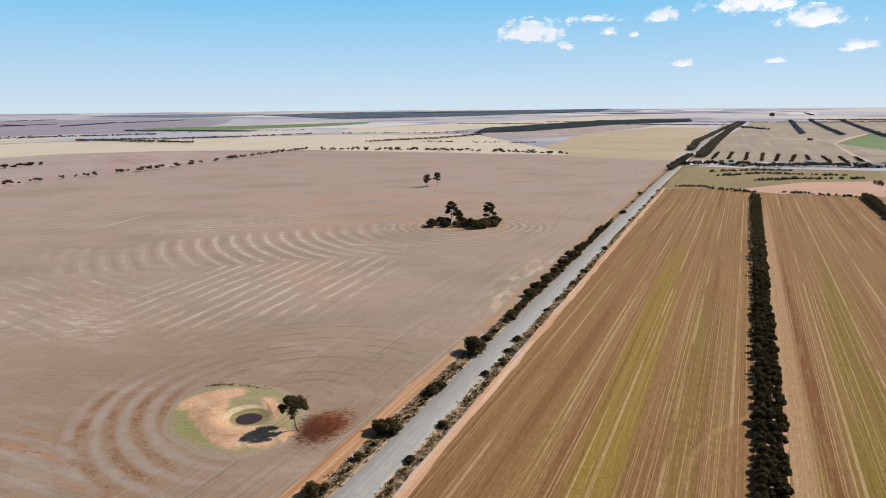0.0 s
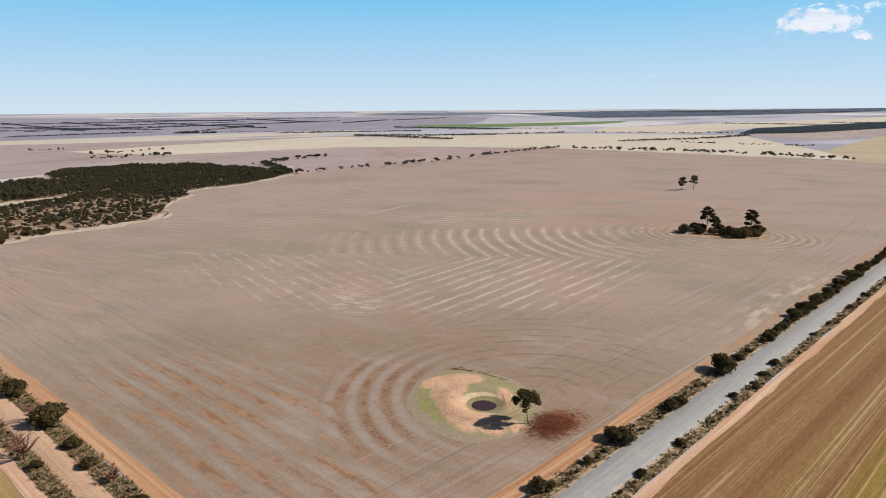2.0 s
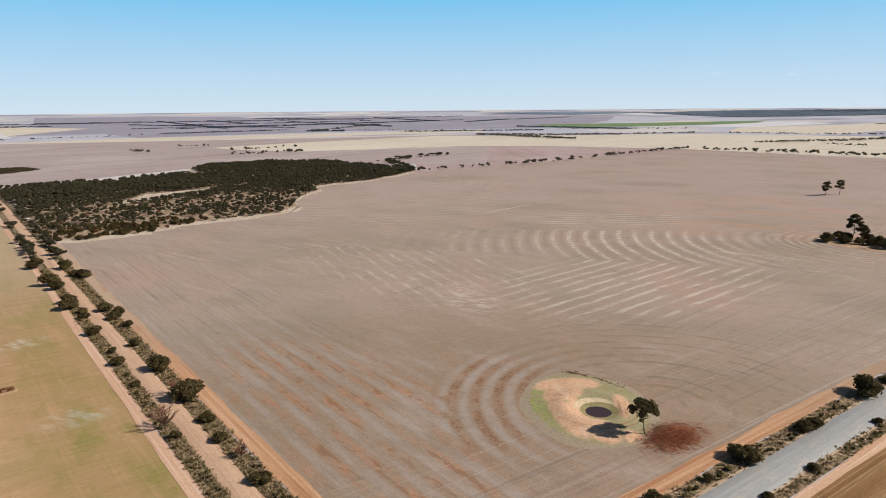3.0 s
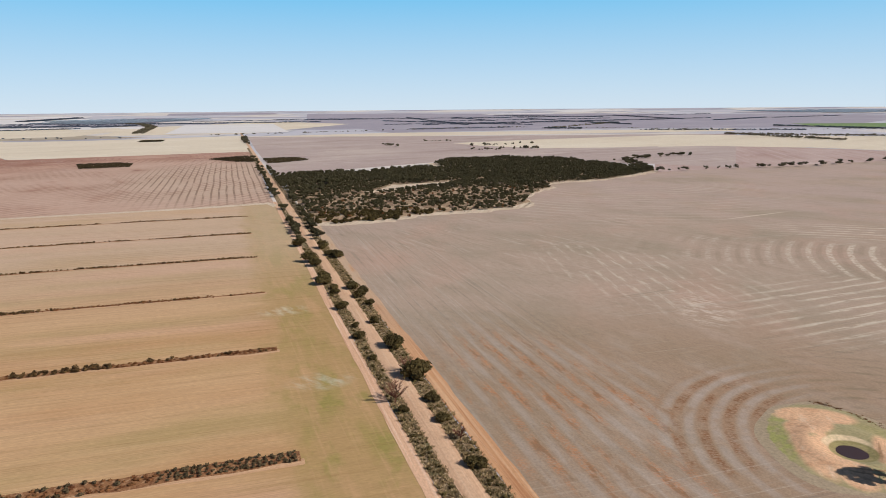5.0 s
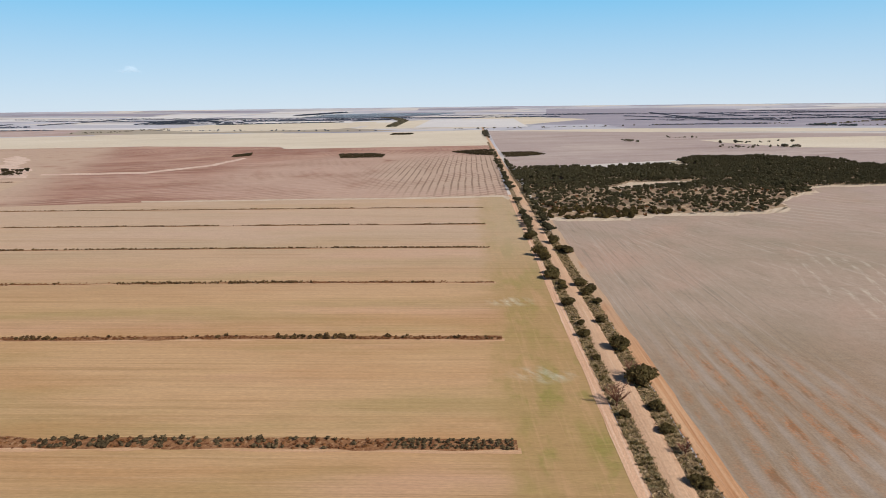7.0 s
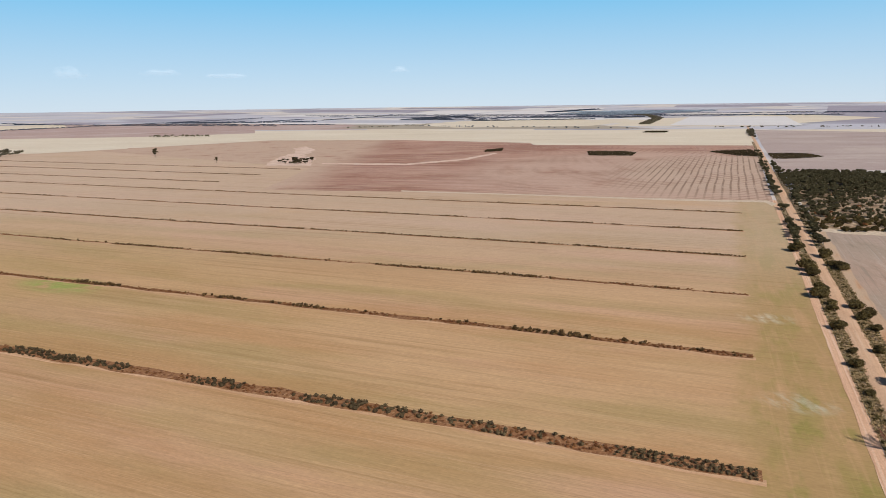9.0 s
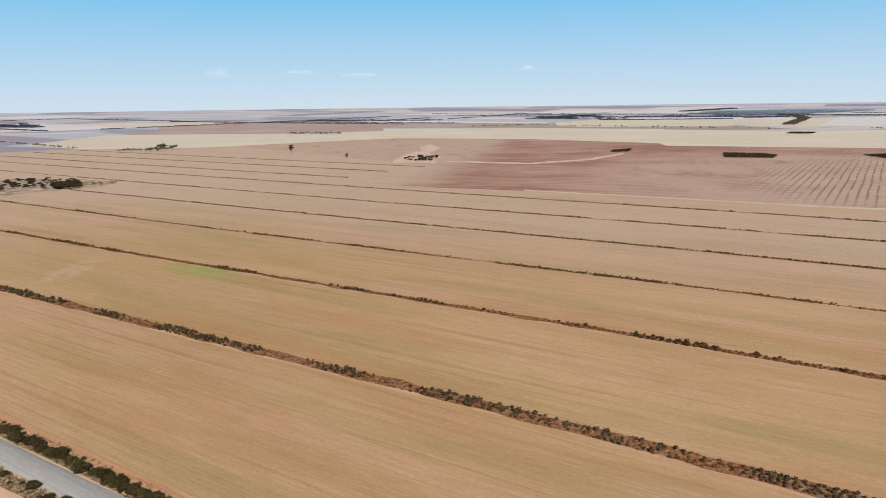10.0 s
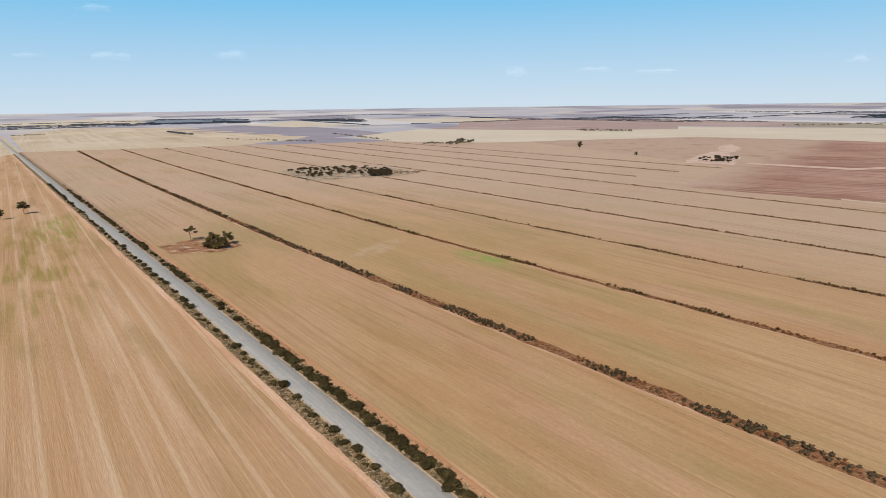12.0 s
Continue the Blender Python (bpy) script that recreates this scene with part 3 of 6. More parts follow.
# slate and blue-green forest leaves: distance haze is put into both colours
HAZE_SLATE_LEAF = leaves("haze_slate_leaves", (158, 170, 184), (168, 179, 192), (0.9, 1.1))
HAZE_MID_LEAF = leaves("haze_mid_leaves", (84, 94, 98), (94, 103, 106), (0.85, 1.15))
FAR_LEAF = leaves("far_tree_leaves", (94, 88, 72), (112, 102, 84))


def bark(name, base, dark):
    p = Paint(name, rgb(*base), 0.85)
    p.coat(rgb(*dark), p.ramp(p.noise((0.12, 0.12, 0.8), detail=4), 0.48, 0.62), 0.8)
    return p.grain((0.05, 0.05, 0.3), 0, 0.8, 1.2).done()


BARK, DEADWOOD = bark("gum_bark", (152, 132, 114), (96, 80, 68)), bark("dead_wood", (112, 92, 80), (70, 54, 46))


def debris(name, base, dark, light, size=4.0):
    """Mottled bare ground with litter."""
    p = Paint(name, rgb(*base))
    p.coat(rgb(*dark), p.ramp(p.noise((size, size), 20, detail=5), 0.48, 0.62), 0.8)
    p.coat(rgb(*light), p.ramp(p.noise((size * 1.3, size * 0.8), -20, (4, 4), detail=5), 0.52, 0.66), 0.8)
    return p.grain((0.5, 0.5), 0, 0.78, 1.22, 5).done()


BROWN_LITTER = debris("brown_litter", (140, 100, 70), (106, 68, 46), (168, 132, 100), 1.3)
ISLAND_SOIL = debris("island_soil", (176, 146, 118), (134, 104, 78), (202, 176, 148), 5)
GROVE_SOIL = debris("grove_soil", (172, 152, 130), (120, 98, 78), (204, 190, 172), 9)
CLEARING_SOIL = debris("clearing_soil", (158, 116, 86), (118, 78, 56), (204, 178, 150), 5)
WOOD_SOIL = debris("woodland_soil", (160, 136, 112), (112, 88, 68), (206, 186, 162), 6)
PINK_SAND = debris("pink_sand", (206, 180, 164), (190, 158, 142), (216, 194, 180), 14)


# ---- the lie of the land ----
def rise(x, y):
    """Height of the ground: flat round the camera, rising gently towards the horizon."""
    return 3.49e-6 * max(0.0, math.hypot(x, y) - 1500.0) ** 2


def lifted(x, y, lift):
    return rise(x, y) + lift * (0.03 + math.hypot(x, y) * 3e-5)


def mesh_of(name, verts, tris, material, smooth=False):
    """A mesh from numpy arrays of corners and triangles."""
    me = bpy.data.meshes.new(name)
    verts, tris = np.asarray(verts, dtype=np.float32), np.asarray(tris, dtype=np.int32)
    me.vertices.add(len(verts))
    me.vertices.foreach_set("co", verts.ravel())
    me.loops.add(tris.size)
    me.loops.foreach_set("vertex_index", tris.ravel())
    me.polygons.add(len(tris))
    me.polygons.foreach_set("loop_start", np.arange(0, tris.size, 3, dtype=np.int32))
    me.polygons.foreach_set("loop_total", np.full(len(tris), 3, dtype=np.int32))
    if smooth:
        me.polygons.foreach_set("use_smooth", np.ones(len(tris), dtype=bool))
    me.update(calc_edges=True)
    me.materials.append(material)
    return me


def ground_sheet():
    radii = [0.0] + [20.0 * 1.13 ** i for i in range(28)]
    while radii[-1] < 4900:
        radii.append(radii[-1] + 90)
    radii[-1] = 4930.0
    seg = 220
    verts, tris = [(0, 0, 0)], []
    for r in radii[1:]:
        for k in range(seg):
            a = 2 * math.pi * k / seg
            x, y = r * math.sin(a), r * math.cos(a)
            verts.append((x, y, rise(x, y)))
    for k in range(seg):
        tris.append((0, 1 + (k + 1) % seg, 1 + k))
    for i in range(len(radii) - 2):
        a, b = 1 + i * seg, 1 + (i + 1) * seg
        for k in range(seg):
            n = (k + 1) % seg
            tris += [(a + k, a + n, b + n), (a + k, b + n, b + k)]
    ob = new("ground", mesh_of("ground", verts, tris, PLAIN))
    return tagged(ob, "flat dry farmland plain reaching the horizon", "ground", kind="structure")


ground_sheet()


def sheet(outline, lift, step):
    """A flat piece of land that follows the ground, cut into squares of that step."""
    bm = bmesh.new()
    bm.faces.new([bm.verts.new((x, y, 0)) for x, y in outline])
    bmesh.ops.recalc_face_normals(bm, faces=bm.faces)
    for axis in (0, 1):
        lo, hi = min(p[axis] for p in outline), max(p[axis] for p in outline)
        for k in range(1, int((hi - lo) / step) + 1):
            co, no = [0, 0, 0], [0, 0, 0]
            co[axis], no[axis] = lo + k * step, 1
            bmesh.ops.bisect_plane(bm, geom=bm.verts[:] + bm.edges[:] + bm.faces[:], plane_co=co, plane_no=no)
    bmesh.ops.triangulate(bm, faces=bm.faces)
    for v in bm.verts:
        v.co.z = lifted(v.co.x, v.co.y, lift)
    for f in bm.faces:
        if f.normal.z < 0:
            f.normal_flip()
    return bm


def land(name, label, category, material, lift, outline, step=150.0):
    bm = sheet(outline, lift, step)
    me = bpy.data.meshes.new(name)
    bm.to_mesh(me)
    bm.free()
    me.materials.append(material)
    return tagged(new(name, me), label, category, kind="structure")


LAID = []


def field(label, material, lift, outline):
    """A field, laid a little above those laid before it."""
    LAID.append(label)
    return land("field", label, "field", material, lift + 0.05 * len(LAID), outline)


def wavy(points, amount, step=6.0, seed=0):
    """The outline with its edges made uneven."""
    out = []
    for (x0, y0), (x1, y1) in zip(points, points[1:] + points[:1]):
        n = max(1, int(math.hypot(x1 - x0, y1 - y0) / step))
        for k in range(n):
            x, y = x0 + (x1 - x0) * k / n, y0 + (y1 - y0) * k / n
            out.append((x + amount * noise.noise((x * 0.13, y * 0.13, seed)), y + amount * noise.noise((x * 0.13, y * 0.13, seed + 9.5))))
    return out


# the near fields
field("grey brown grazed stubble paddock with worked arcs", PADDOCK, 1, [(-66, 44), (-66, 400), (-60, 632), (-54, 880), (-200, 925), (-617, 926), (-600, 600), (-588, 403)] + [(-589, 405), (-573, 330), (-549, 271), (-522, 243), (-488, 229), (-441, 196), (-419, 153), (-408, 117), (-394, 85), (-401, 57)] + [(-396, 44)])
field("golden striped stubble field with green strips", HEADER, 1, [(-33, -1290), (-42, -906), (-47.5, -554), (-51, -310), (-50, -90), (-49, 90), (-48, 385), (-45, 577), (6, 592), (37, 568), (106, 574), (420, 620), (900, 400), (900, -1290)])
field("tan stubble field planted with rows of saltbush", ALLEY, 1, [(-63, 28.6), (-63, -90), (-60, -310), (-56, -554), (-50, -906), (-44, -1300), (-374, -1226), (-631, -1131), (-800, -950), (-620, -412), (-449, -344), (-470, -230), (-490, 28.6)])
field("reddish brown ploughed field with raked rows", RED, 1, [(-492, 28.6), (-1110, 34), (-1062, -288), (-1194, -335), (-1103, -816), (-866, -902), (-709, -1024), (-800, -950), (-620, -412), (-449, -344), (-470, -230)])
field("wide fallow tinted hazy lavender in the distance", HAZE_LAV, 1, [(-2187, 238), (-1843, 679), (-1689, 1090), (-1512, 1606), (-1844, 2201), (-2243, 2739), (-3200, 2066), (-4009, 1098), (-4233, 469)])
field("olive pasture beside the farmstead", OLIVE, 1, [(-49, 578), (-47, 800), (31, 792), (145, 799), (130, 700), (112, 577), (37, 572), (6, 588)])
field("bare pale pink soil strip between scrub lines", PINK, 2, [(2, 580), (60, 660), (127, 693), (106, 574), (37, 570)])
field("pale striped stubble field behind the farm", STUBBLE, 1, [(-46, 884), (-29, 1328), (63, 2629), (528, 3019), (159, 880)])
field("green irrigated crop in a far field", GREEN, 2, [(166, 1339), (294, 1809), (304, 1721), (207, 1160)])
field("golden dry stubble field past the paddock fence", GOLD, 1, [(-64, 870), (-195, 910), (-278, 1083), (-322, 1621), (-206, 2115), (-49, 2137), (-49, 1211)])
field("pale cream stubble field in the distance", CREAM, 2, [(-942, 651), (-1270, 882), (-1197, 1075), (-921, 1423), (-569, 1568), (-278, 1083), (-199, 931), (-408, 930), (-617, 926), (-927, 808)])
field("reddish fallow field past the fence trees", PINKFALLOW, 1, [(-588, 403), (-942, 651), (-914, 798), (-617, 926)])
field("grey lavender fallow field in the distance", MAUVE, 1, [(-522, 1514), (-639, 1904), (-365, 2297), (-208, 2317), (-322, 1621), (-361, 1407)])
field("dull green crop strip far off", GREEN, 2, [(-1761, 1697), (-1535, 2147), (-1360, 2524), (-1238, 2212), (-1376, 1748), (-1525, 1575)])
field("pale cream stubble field in the far distance", CREAM, 2, [(-939, 1556), (-1082, 1862), (-604, 3447), (-230, 3361), (-701, 2035), (-705, 1608)])
field("pale cream stubble field left of the gravel track", CREAM, 1, [(-1170, -647), (-1664, -915), (-1631, -281), (-1733, 35), (-1100, 38), (-1050, -280), (-1108, -306)])
field("brown lavender fallow field beyond the woodland", MAUVE, 1, [(-1115, 43), (-1660, 47), (-1488, 472), (-1291, 1092), (-598, 510), (-678, 453), (-798, 247), (-702, 45)])
field("cream stubble strip beyond the woodland", CREAM, 2, [(-1193, 390), (-1247, 585), (-1271, 770), (-1301, 961), (-1134, 1136), (-831, 835), (-956, 708), (-957, 581), (-986, 464), (-1089, 410)])
field("thin pale stubble strip in the distance", CREAM, 2, [(-1660, 47), (-1729, 400), (-1544, 1303), (-1409, 1190), (-1536, 355)])
field("cream stubble block in the far distance", CREAM, 2, [(-1866, -307), (-2508, -294), (-2989, 195), (-2561, 441), (-1879, 46)])
field("cream stubble block in the far distance", CREAM, 2, [(-1939, -903), (-2310, -876), (-2580, -481), (-2390, -281), (-1884, -353), (-1748, -690)])
field("grey fallow field in the far distance", HAZE_LAV, 1, [(-2210, 381), (-2646, 838), (-2401, 2020), (-1736, 1464), (-1729, 400)])
field("pale cream stubble field past the red soil", CREAM, 1, [(-709, -1024), (-1059, -1522), (-1460, -1296), (-1612, -770), (-1668, -450), (-1054, -284), (-1194, -337), (-1103, -816), (-866, -902)])
field("pinkish fallow field in the distance", PINKFALLOW, 1, [(-1098, -1578), (-1730, -2476), (-2022, -1589), (-1958, -1095), (-1644, -818), (-1490, -1323)])
field("grey pasture with scattered trees", GREYF, 1, [(-1631, -983), (-2053, -1148), (-2115, -472), (-1717, -166)])
field("cream stubble block in the far distance", CREAM, 2, [(-2165, -907), (-2448, -756), (-2670, -321), (-2157, -226), (-2068, -496)])
field("pale striped stubble field beside the road", STRIPEPALE, 1, [(-52, -1284), (-54, -2147), (-249, -2570), (-556, -2354), (-600, -1402), (-368, -1208), (-260, -1231)])
field("grey lavender fallow field in the distance", HAZE_LAV, 1, [(-443, -2227), (-850, -2376), (-859, -1839), (-809, -1450), (-615, -1346), (-638, -1123), (-411, -1186), (-587, -1417)])
field("pale stubble field past the striped field", STRIPEPALE, 1, [(23, -1046), (33, -1864), (-41, -2076), (-47, -1289)])
field("cream stubble field in the distance", CREAM, 2, [(-652, -1341), (-985, -1607), (-1173, -1235), (-836, -901), (-720, -952), (-628, -1106)])
field("pale stubble block in the far distance", CREAM, 2, [(-745, -2425), (-1206, -2806), (-1820, -2252), (-1601, -1980), (-1062, -2094), (-804, -2047)])
field("pale stubble block in the far distance", CREAM, 2, [(-52, -2906), (-64, -3410), (-548, -3794), (-748, -3156), (-261, -2689)])
field("pinkish fallow field in the far distance", PINKFALLOW, 1, [(-1005, -1581), (-1601, -1980), (-1984, -1537), (-1378, -1066), (-1173, -1235)])



# ---- the sealed road and the gravel track ----
ROAD_BENDS = ((-1900, -30), (-906, -44.5), (-554, -50), (-310, -54), (-90, -56.8), (90, -56), (385, -55.2), (632, -53.4), (1103, -45), (1900, -35), (2600, -25))


def lane(s):
    """The road's centre line: x at a distance along it."""
    return float(np.interp(s, [b[0] for b in ROAD_BENDS], [b[1] for b in ROAD_BENDS]))


def strip(name, label, category, material, lift, side, a, b, lo, hi, thick=0.0, uneven=0.0, step=6.0, follow=lambda s: lane(s) + 56.0, narrow=False):
    """A strip of ground between two offsets, along the road (side 'y') or along the track (side 'x')."""
    n = int((hi - lo) / step)
    verts, tris = [], []
    for k in range(n + 1):
        s = lo + (hi - lo) * k / n
        for j, o in enumerate((a, b)):
            if narrow:
                o = -56.0 + (o + 56.0) * float(np.interp(s, (-90, 60), (0.8, 1.0)))
            o = o + uneven * noise.noise((s * 0.11, j * 7.3, a))
            x, y = (o + follow(s), s) if side == "y" else (s, o)
            verts.append((x, y, lifted(x, y, lift) + thick))
        if thick:
            for j in (0, 1):
                x, y, z = verts[-2]
                o = (-0.35 if j == 0 else 0.35)
                verts.append((x + (o if side == "y" else 0), y + (o if side == "x" else 0), z - thick - 0.05))
    w = 4 if thick else 2
    for k in range(n):
        p, q = k * w, (k + 1) * w
        pairs = [(0, 1)] + ([(2, 0), (1, 3)] if thick else [])
        for i, j in pairs:
            tris += [(p + i, p + j, q + j), (p + i, q + j, q + i)]
    return tagged(new(name, mesh_of(name, verts, tris, material)), label, category, kind="structure")


strip("road", "worn pale grey sealed country road", "road", ASPHALT, 3, "y", -59.1, -52.9, -1900, 2600, 0.12, 0.35, narrow=True)
for side in ((-60.0, -58.6), (-53.4, -52.0)):
    strip("shoulder", "pale gravel shoulder of the sealed road", "road shoulder", GRAVEL_Y, 2.6, "y", *side, -1900, 2600, 0, 0.5, 5, narrow=True)
strip("verge", "scrubby dry grass verge beside the sealed road", "verge", LITTER, 2, "y", -63.5, -59.0, 46, 880, 0, 0.8)
strip("verge", "scrubby dry grass verge beside the sealed road", "verge", LITTER, 2, "y", -62.4, -58.2, -1900, 28, 0, 0.8)
strip("verge", "dry grass verge beside the sealed road", "verge", LITTER, 2, "y", -53.6, -49.6, -1900, 2600, 0, 0.8)
strip("firebreak", "graded orange soil firebreak along the paddock", "dirt strip", ORANGE, 2.25, "y", -67.4, -63.5, 43, 880, 0, 0.8)
strip("firebreak", "graded orange soil strip along the field", "dirt strip", ORANGE_S, 2.25, "y", -65.0, -62.4, -1300, 30, 0, 0.6)
strip("firebreak", "pale bare soil strip along the striped field", "dirt strip", PALE, 2.25, "y", -49.6, -47.3, -1290, 577, 0, 0.7)
strip("track", "pale gravel farm track between scrubby verges", "track", GRAVEL, 3, "x", 34.7, 38.7, -1900, -58.5, 0.06, 0.5)
strip("verge", "scrubby verge beside the gravel track", "verge", LITTER, 2, "x", 38.7, 43.0, -700, -63, 0, 0.9)
strip("verge", "scrubby verge beside the gravel track", "verge", LITTER, 2, "x", 31.0, 34.7, -1200, -59, 0, 0.9)
strip("firebreak", "graded orange soil firebreak along the gravel track", "dirt strip", ORANGE_X, 2.4, "x", 43.0, 47.0, -392, -63.4, 0, 0.7)
strip("firebreak", "pale soil strip along the grassy headland", "dirt strip", PALE_X, 2.4, "x", 28.4, 31.0, -500, -63, 0, 0.25)


# ---- plants: shapes ----
def rng_of(seed):
    return np.random.default_rng(seed)


def unit_ball():
    bm = bmesh.new()
    bmesh.ops.create_icosphere(bm, subdivisions=1, radius=1)
    v = np.array([p.co[:] for p in bm.verts])
    t = np.array([[p.index for p in f.verts] for f in bm.faces])
    bm.free()
    return v, t


BALL_V, BALL_T = unit_ball()


def clump_cloud(rng, centres, radii, n, size, core=0.8):
    """Foliage: uneven dark cores under a shell of small tilted leaf sprays. Centres (k, 3), radii (k, 3), n sprays each."""
    vs, ts, base = [], [], 0
    for c, r in zip(centres, radii):
        v = BALL_V * r * core * rng.uniform(0.75, 1.15, (len(BALL_V), 1)) + c
        vs.append(v)
        ts.append(BALL_T + base)
        base += len(v)
        d = rng.normal(size=(n, 3))
        d /= np.linalg.norm(d, axis=1)[:, None]
        d[:, 2] = np.where(d[:, 2] < -0.35, -d[:, 2], d[:, 2])
        p = c + d * r * rng.uniform(0.72, 1.12, (n, 1))
        a = rng.normal(size=(n, 3))
        b = np.cross(a, d + 0.6 * rng.normal(size=(n, 3)))
        a /= np.linalg.norm(a, axis=1)[:, None]
        b /= np.linalg.norm(b, axis=1)[:, None] + 1e-9
        s = size * rng.uniform(0.6, 1.4, (n, 1))
        quad = np.stack([p - a * s, p - b * s * 0.6, p + a * s, p + b * s * 0.6], 1).reshape(-1, 3)
        vs.append(quad)
        k = base + 4 * np.arange(n)[:, None]
        ts.append(np.concatenate([k + [0, 1, 2], k + [0, 2, 3]]))
        base += 4 * n
    return np.concatenate(vs), np.concatenate(ts)


def tube(points, radii, sides=6):
    """A tapered limb through the points."""
    points = [Vector(p) for p in points]
    vs, ts = [], []
    for i, p in enumerate(points):
        d = (points[min(i + 1, len(points) - 1)] - points[max(i - 1, 0)]).normalized()
        u = d.orthogonal().normalized()
        w = d.cross(u)
        for k in range(sides):
            a = 2 * math.pi * k / sides
            vs.append(p + (u * math.cos(a) + w * math.sin(a)) * radii[i])
    for i in range(len(points) - 1):
        for k in range(sides):
            n = (k + 1) % sides
            a, b = i * sides, (i + 1) * sides
            ts += [(a + k, a + n, b + n), (a + k, b + n, b + k)]
    return np.array([v[:] for v in vs]), np.array(ts)


def merge(pieces):
    vs, ts, base = [], [], 0
    for v, t in pieces:
        vs.append(v)
        ts.append(t + base)
        base += len(v)
    return np.concatenate(vs), np.concatenate(ts)


def gum_shape(seed, spread=0.3, clear=0.35, limbs=7, n=110, leaf=0.024, size=0.085):
    """A gum tree of height 1: leaning trunk, limbs leaving it at several heights, foliage in separate clumps at their ends."""
    rng = rng_of(seed)
    lean = rng.normal(0, 0.07, 2)

    def stem(z):
        return Vector((lean[0] * z + 0.02 * math.sin(z * 7 + seed), lean[1] * z + 0.02 * math.cos(z * 6 + seed), z))
    wood = [tube([stem(-0.02), stem(clear * 0.5), stem(clear), stem(0.7), stem(0.88)], [0.03, 0.024, 0.019, 0.011, 0.005], 8)]
    cs, rs = [], []
    for k in range(limbs):
        a = 2.4 * k + rng.uniform(-0.4, 0.4)
        z0 = clear + (0.78 - clear) * k / limbs
        f = (k + 0.5) / limbs
        out = spread * rng.uniform(0.6, 1.0) * (1.15 - 0.7 * f)
        tip = stem(z0) + Vector((out * math.cos(a), out * math.sin(a), rng.uniform(0.12, 0.24)))
        mid = stem(z0).lerp(tip, 0.5) + Vector((0, 0, -0.03))
        wood.append(tube([stem(z0), mid, tip], [0.012, 0.008, 0.004], 5))
        for j in range(3):
            cs.append(np.array(tip[:]) + rng.normal(0, 0.045, 3))
            q = size * rng.uniform(0.65, 1.25)
            rs.append(np.array((q, q, q * 0.6)) * (0.8 + spread))
    for j in range(4):
        cs.append(np.array(stem(0.9)[:]) + rng.normal(0, 0.05, 3))
        q = size * rng.uniform(0.7, 1.1)
        rs.append(np.array((q, q, q * 0.65)))
    return merge(wood), clump_cloud(rng, cs, rs, n, leaf, 0.7)


def bush_shape(seed, n=150, clumps=9, leaf=0.062, tall=0.9):
    """A rounded bush of height 1 from several clumps on short stems."""
    rng = rng_of(seed)
    cs, rs, wood = [], [], []
    for k in range(clumps):
        a, out = rng.uniform(0, 2 * math.pi), 0.42 * math.sqrt(rng.uniform(0, 1))
        q = rng.uniform(0.22, 0.36)
        z = max(q * 0.75, (0.74 - out * 0.8) * tall * rng.uniform(0.55, 1.0))
        cs.append(np.array((out * math.cos(a), out * math.sin(a), z)))
        rs.append(np.array((q, q, q * 0.85)))
        wood.append(tube([(0, 0, -0.03), tuple(cs[-1] * 0.9)], [0.03, 0.012], 4))
    return merge(wood), clump_cloud(rng, cs, rs, n, leaf, 0.9)


def low_tree(seed, n=34, clumps=5, leaf=0.095, stem=True):
    """A small tree of height 1 for woods and far rows: a few clumps of foliage over a stem."""
    rng = rng_of(seed)
    cs, rs = [], []
    for k in range(clumps):
        a, out = rng.uniform(0, 2 * math.pi), 0.34 * math.sqrt(rng.uniform(0, 1))
        q = rng.uniform(0.2, 0.32)
        cs.append(np.array((out * math.cos(a), out * math.sin(a), rng.uniform(0.45, 0.75))))
        rs.append(np.array((q, q, q * 0.75)))
    v, t = clump_cloud(rng, cs, rs, n, leaf, 0.85)
    if stem:
        return merge([(v, t), tube([(0, 0, -0.02), (0.02, 0, 0.5)], [0.03, 0.015], 4)])
    return v, t


def small_shrub(seed, n=9, clumps=2, leaf=0.2):
    rng = rng_of(seed)
    cs = [np.array((rng.uniform(-0.25, 0.25), rng.uniform(-0.25, 0.25), rng.uniform(0.35, 0.5))) for k in range(clumps)]
    rs = [np.array((q, q, q)) for q in rng.uniform(0.35, 0.5, clumps)]
    return clump_cloud(rng, cs, rs, n, leaf, 0.85)


def tuft(seed, blades=9):
    """A tussock of dry grass of height 1: bent upright blades."""
    rng = rng_of(seed)
    vs, ts = [], []
    for k in range(blades):
        a, r = rng.uniform(0, 2 * math.pi), rng.uniform(0.05, 0.35)
        x, y, out = r * math.cos(a), r * math.sin(a), rng.uniform(0.2, 0.7)
        w = 0.16
        vs += [(x - w * math.sin(a), y + w * math.cos(a), 0), (x + w * math.sin(a), y - w * math.cos(a), 0), (x + out * math.cos(a), y + out * math.sin(a), rng.uniform(0.6, 1.0))]
        ts.append((3 * k, 3 * k + 1, 3 * k + 2))
    return np.array(vs), np.array(ts)


GUMS = [gum_shape(10 + k, s, c, l, size=z) for k, (s, c, l, z) in enumerate([(0.44, 0.34, 11, 0.13), (0.24, 0.3, 11, 0.085), (0.27, 0.27, 12, 0.095), (0.46, 0.5, 7, 0.09), (0.5, 0.2, 12, 0.14), (0.5, 0.44, 14, 0.11)])]
BUSHES = [bush_shape(30 + k) for k in range(6)]
TREES = [low_tree(50 + k) for k in range(8)]
SPECKS = [low_tree(70 + k, 7, 3, 0.2, False) for k in range(8)]
SHRUBS = [small_shrub(90 + k) for k in range(8)]


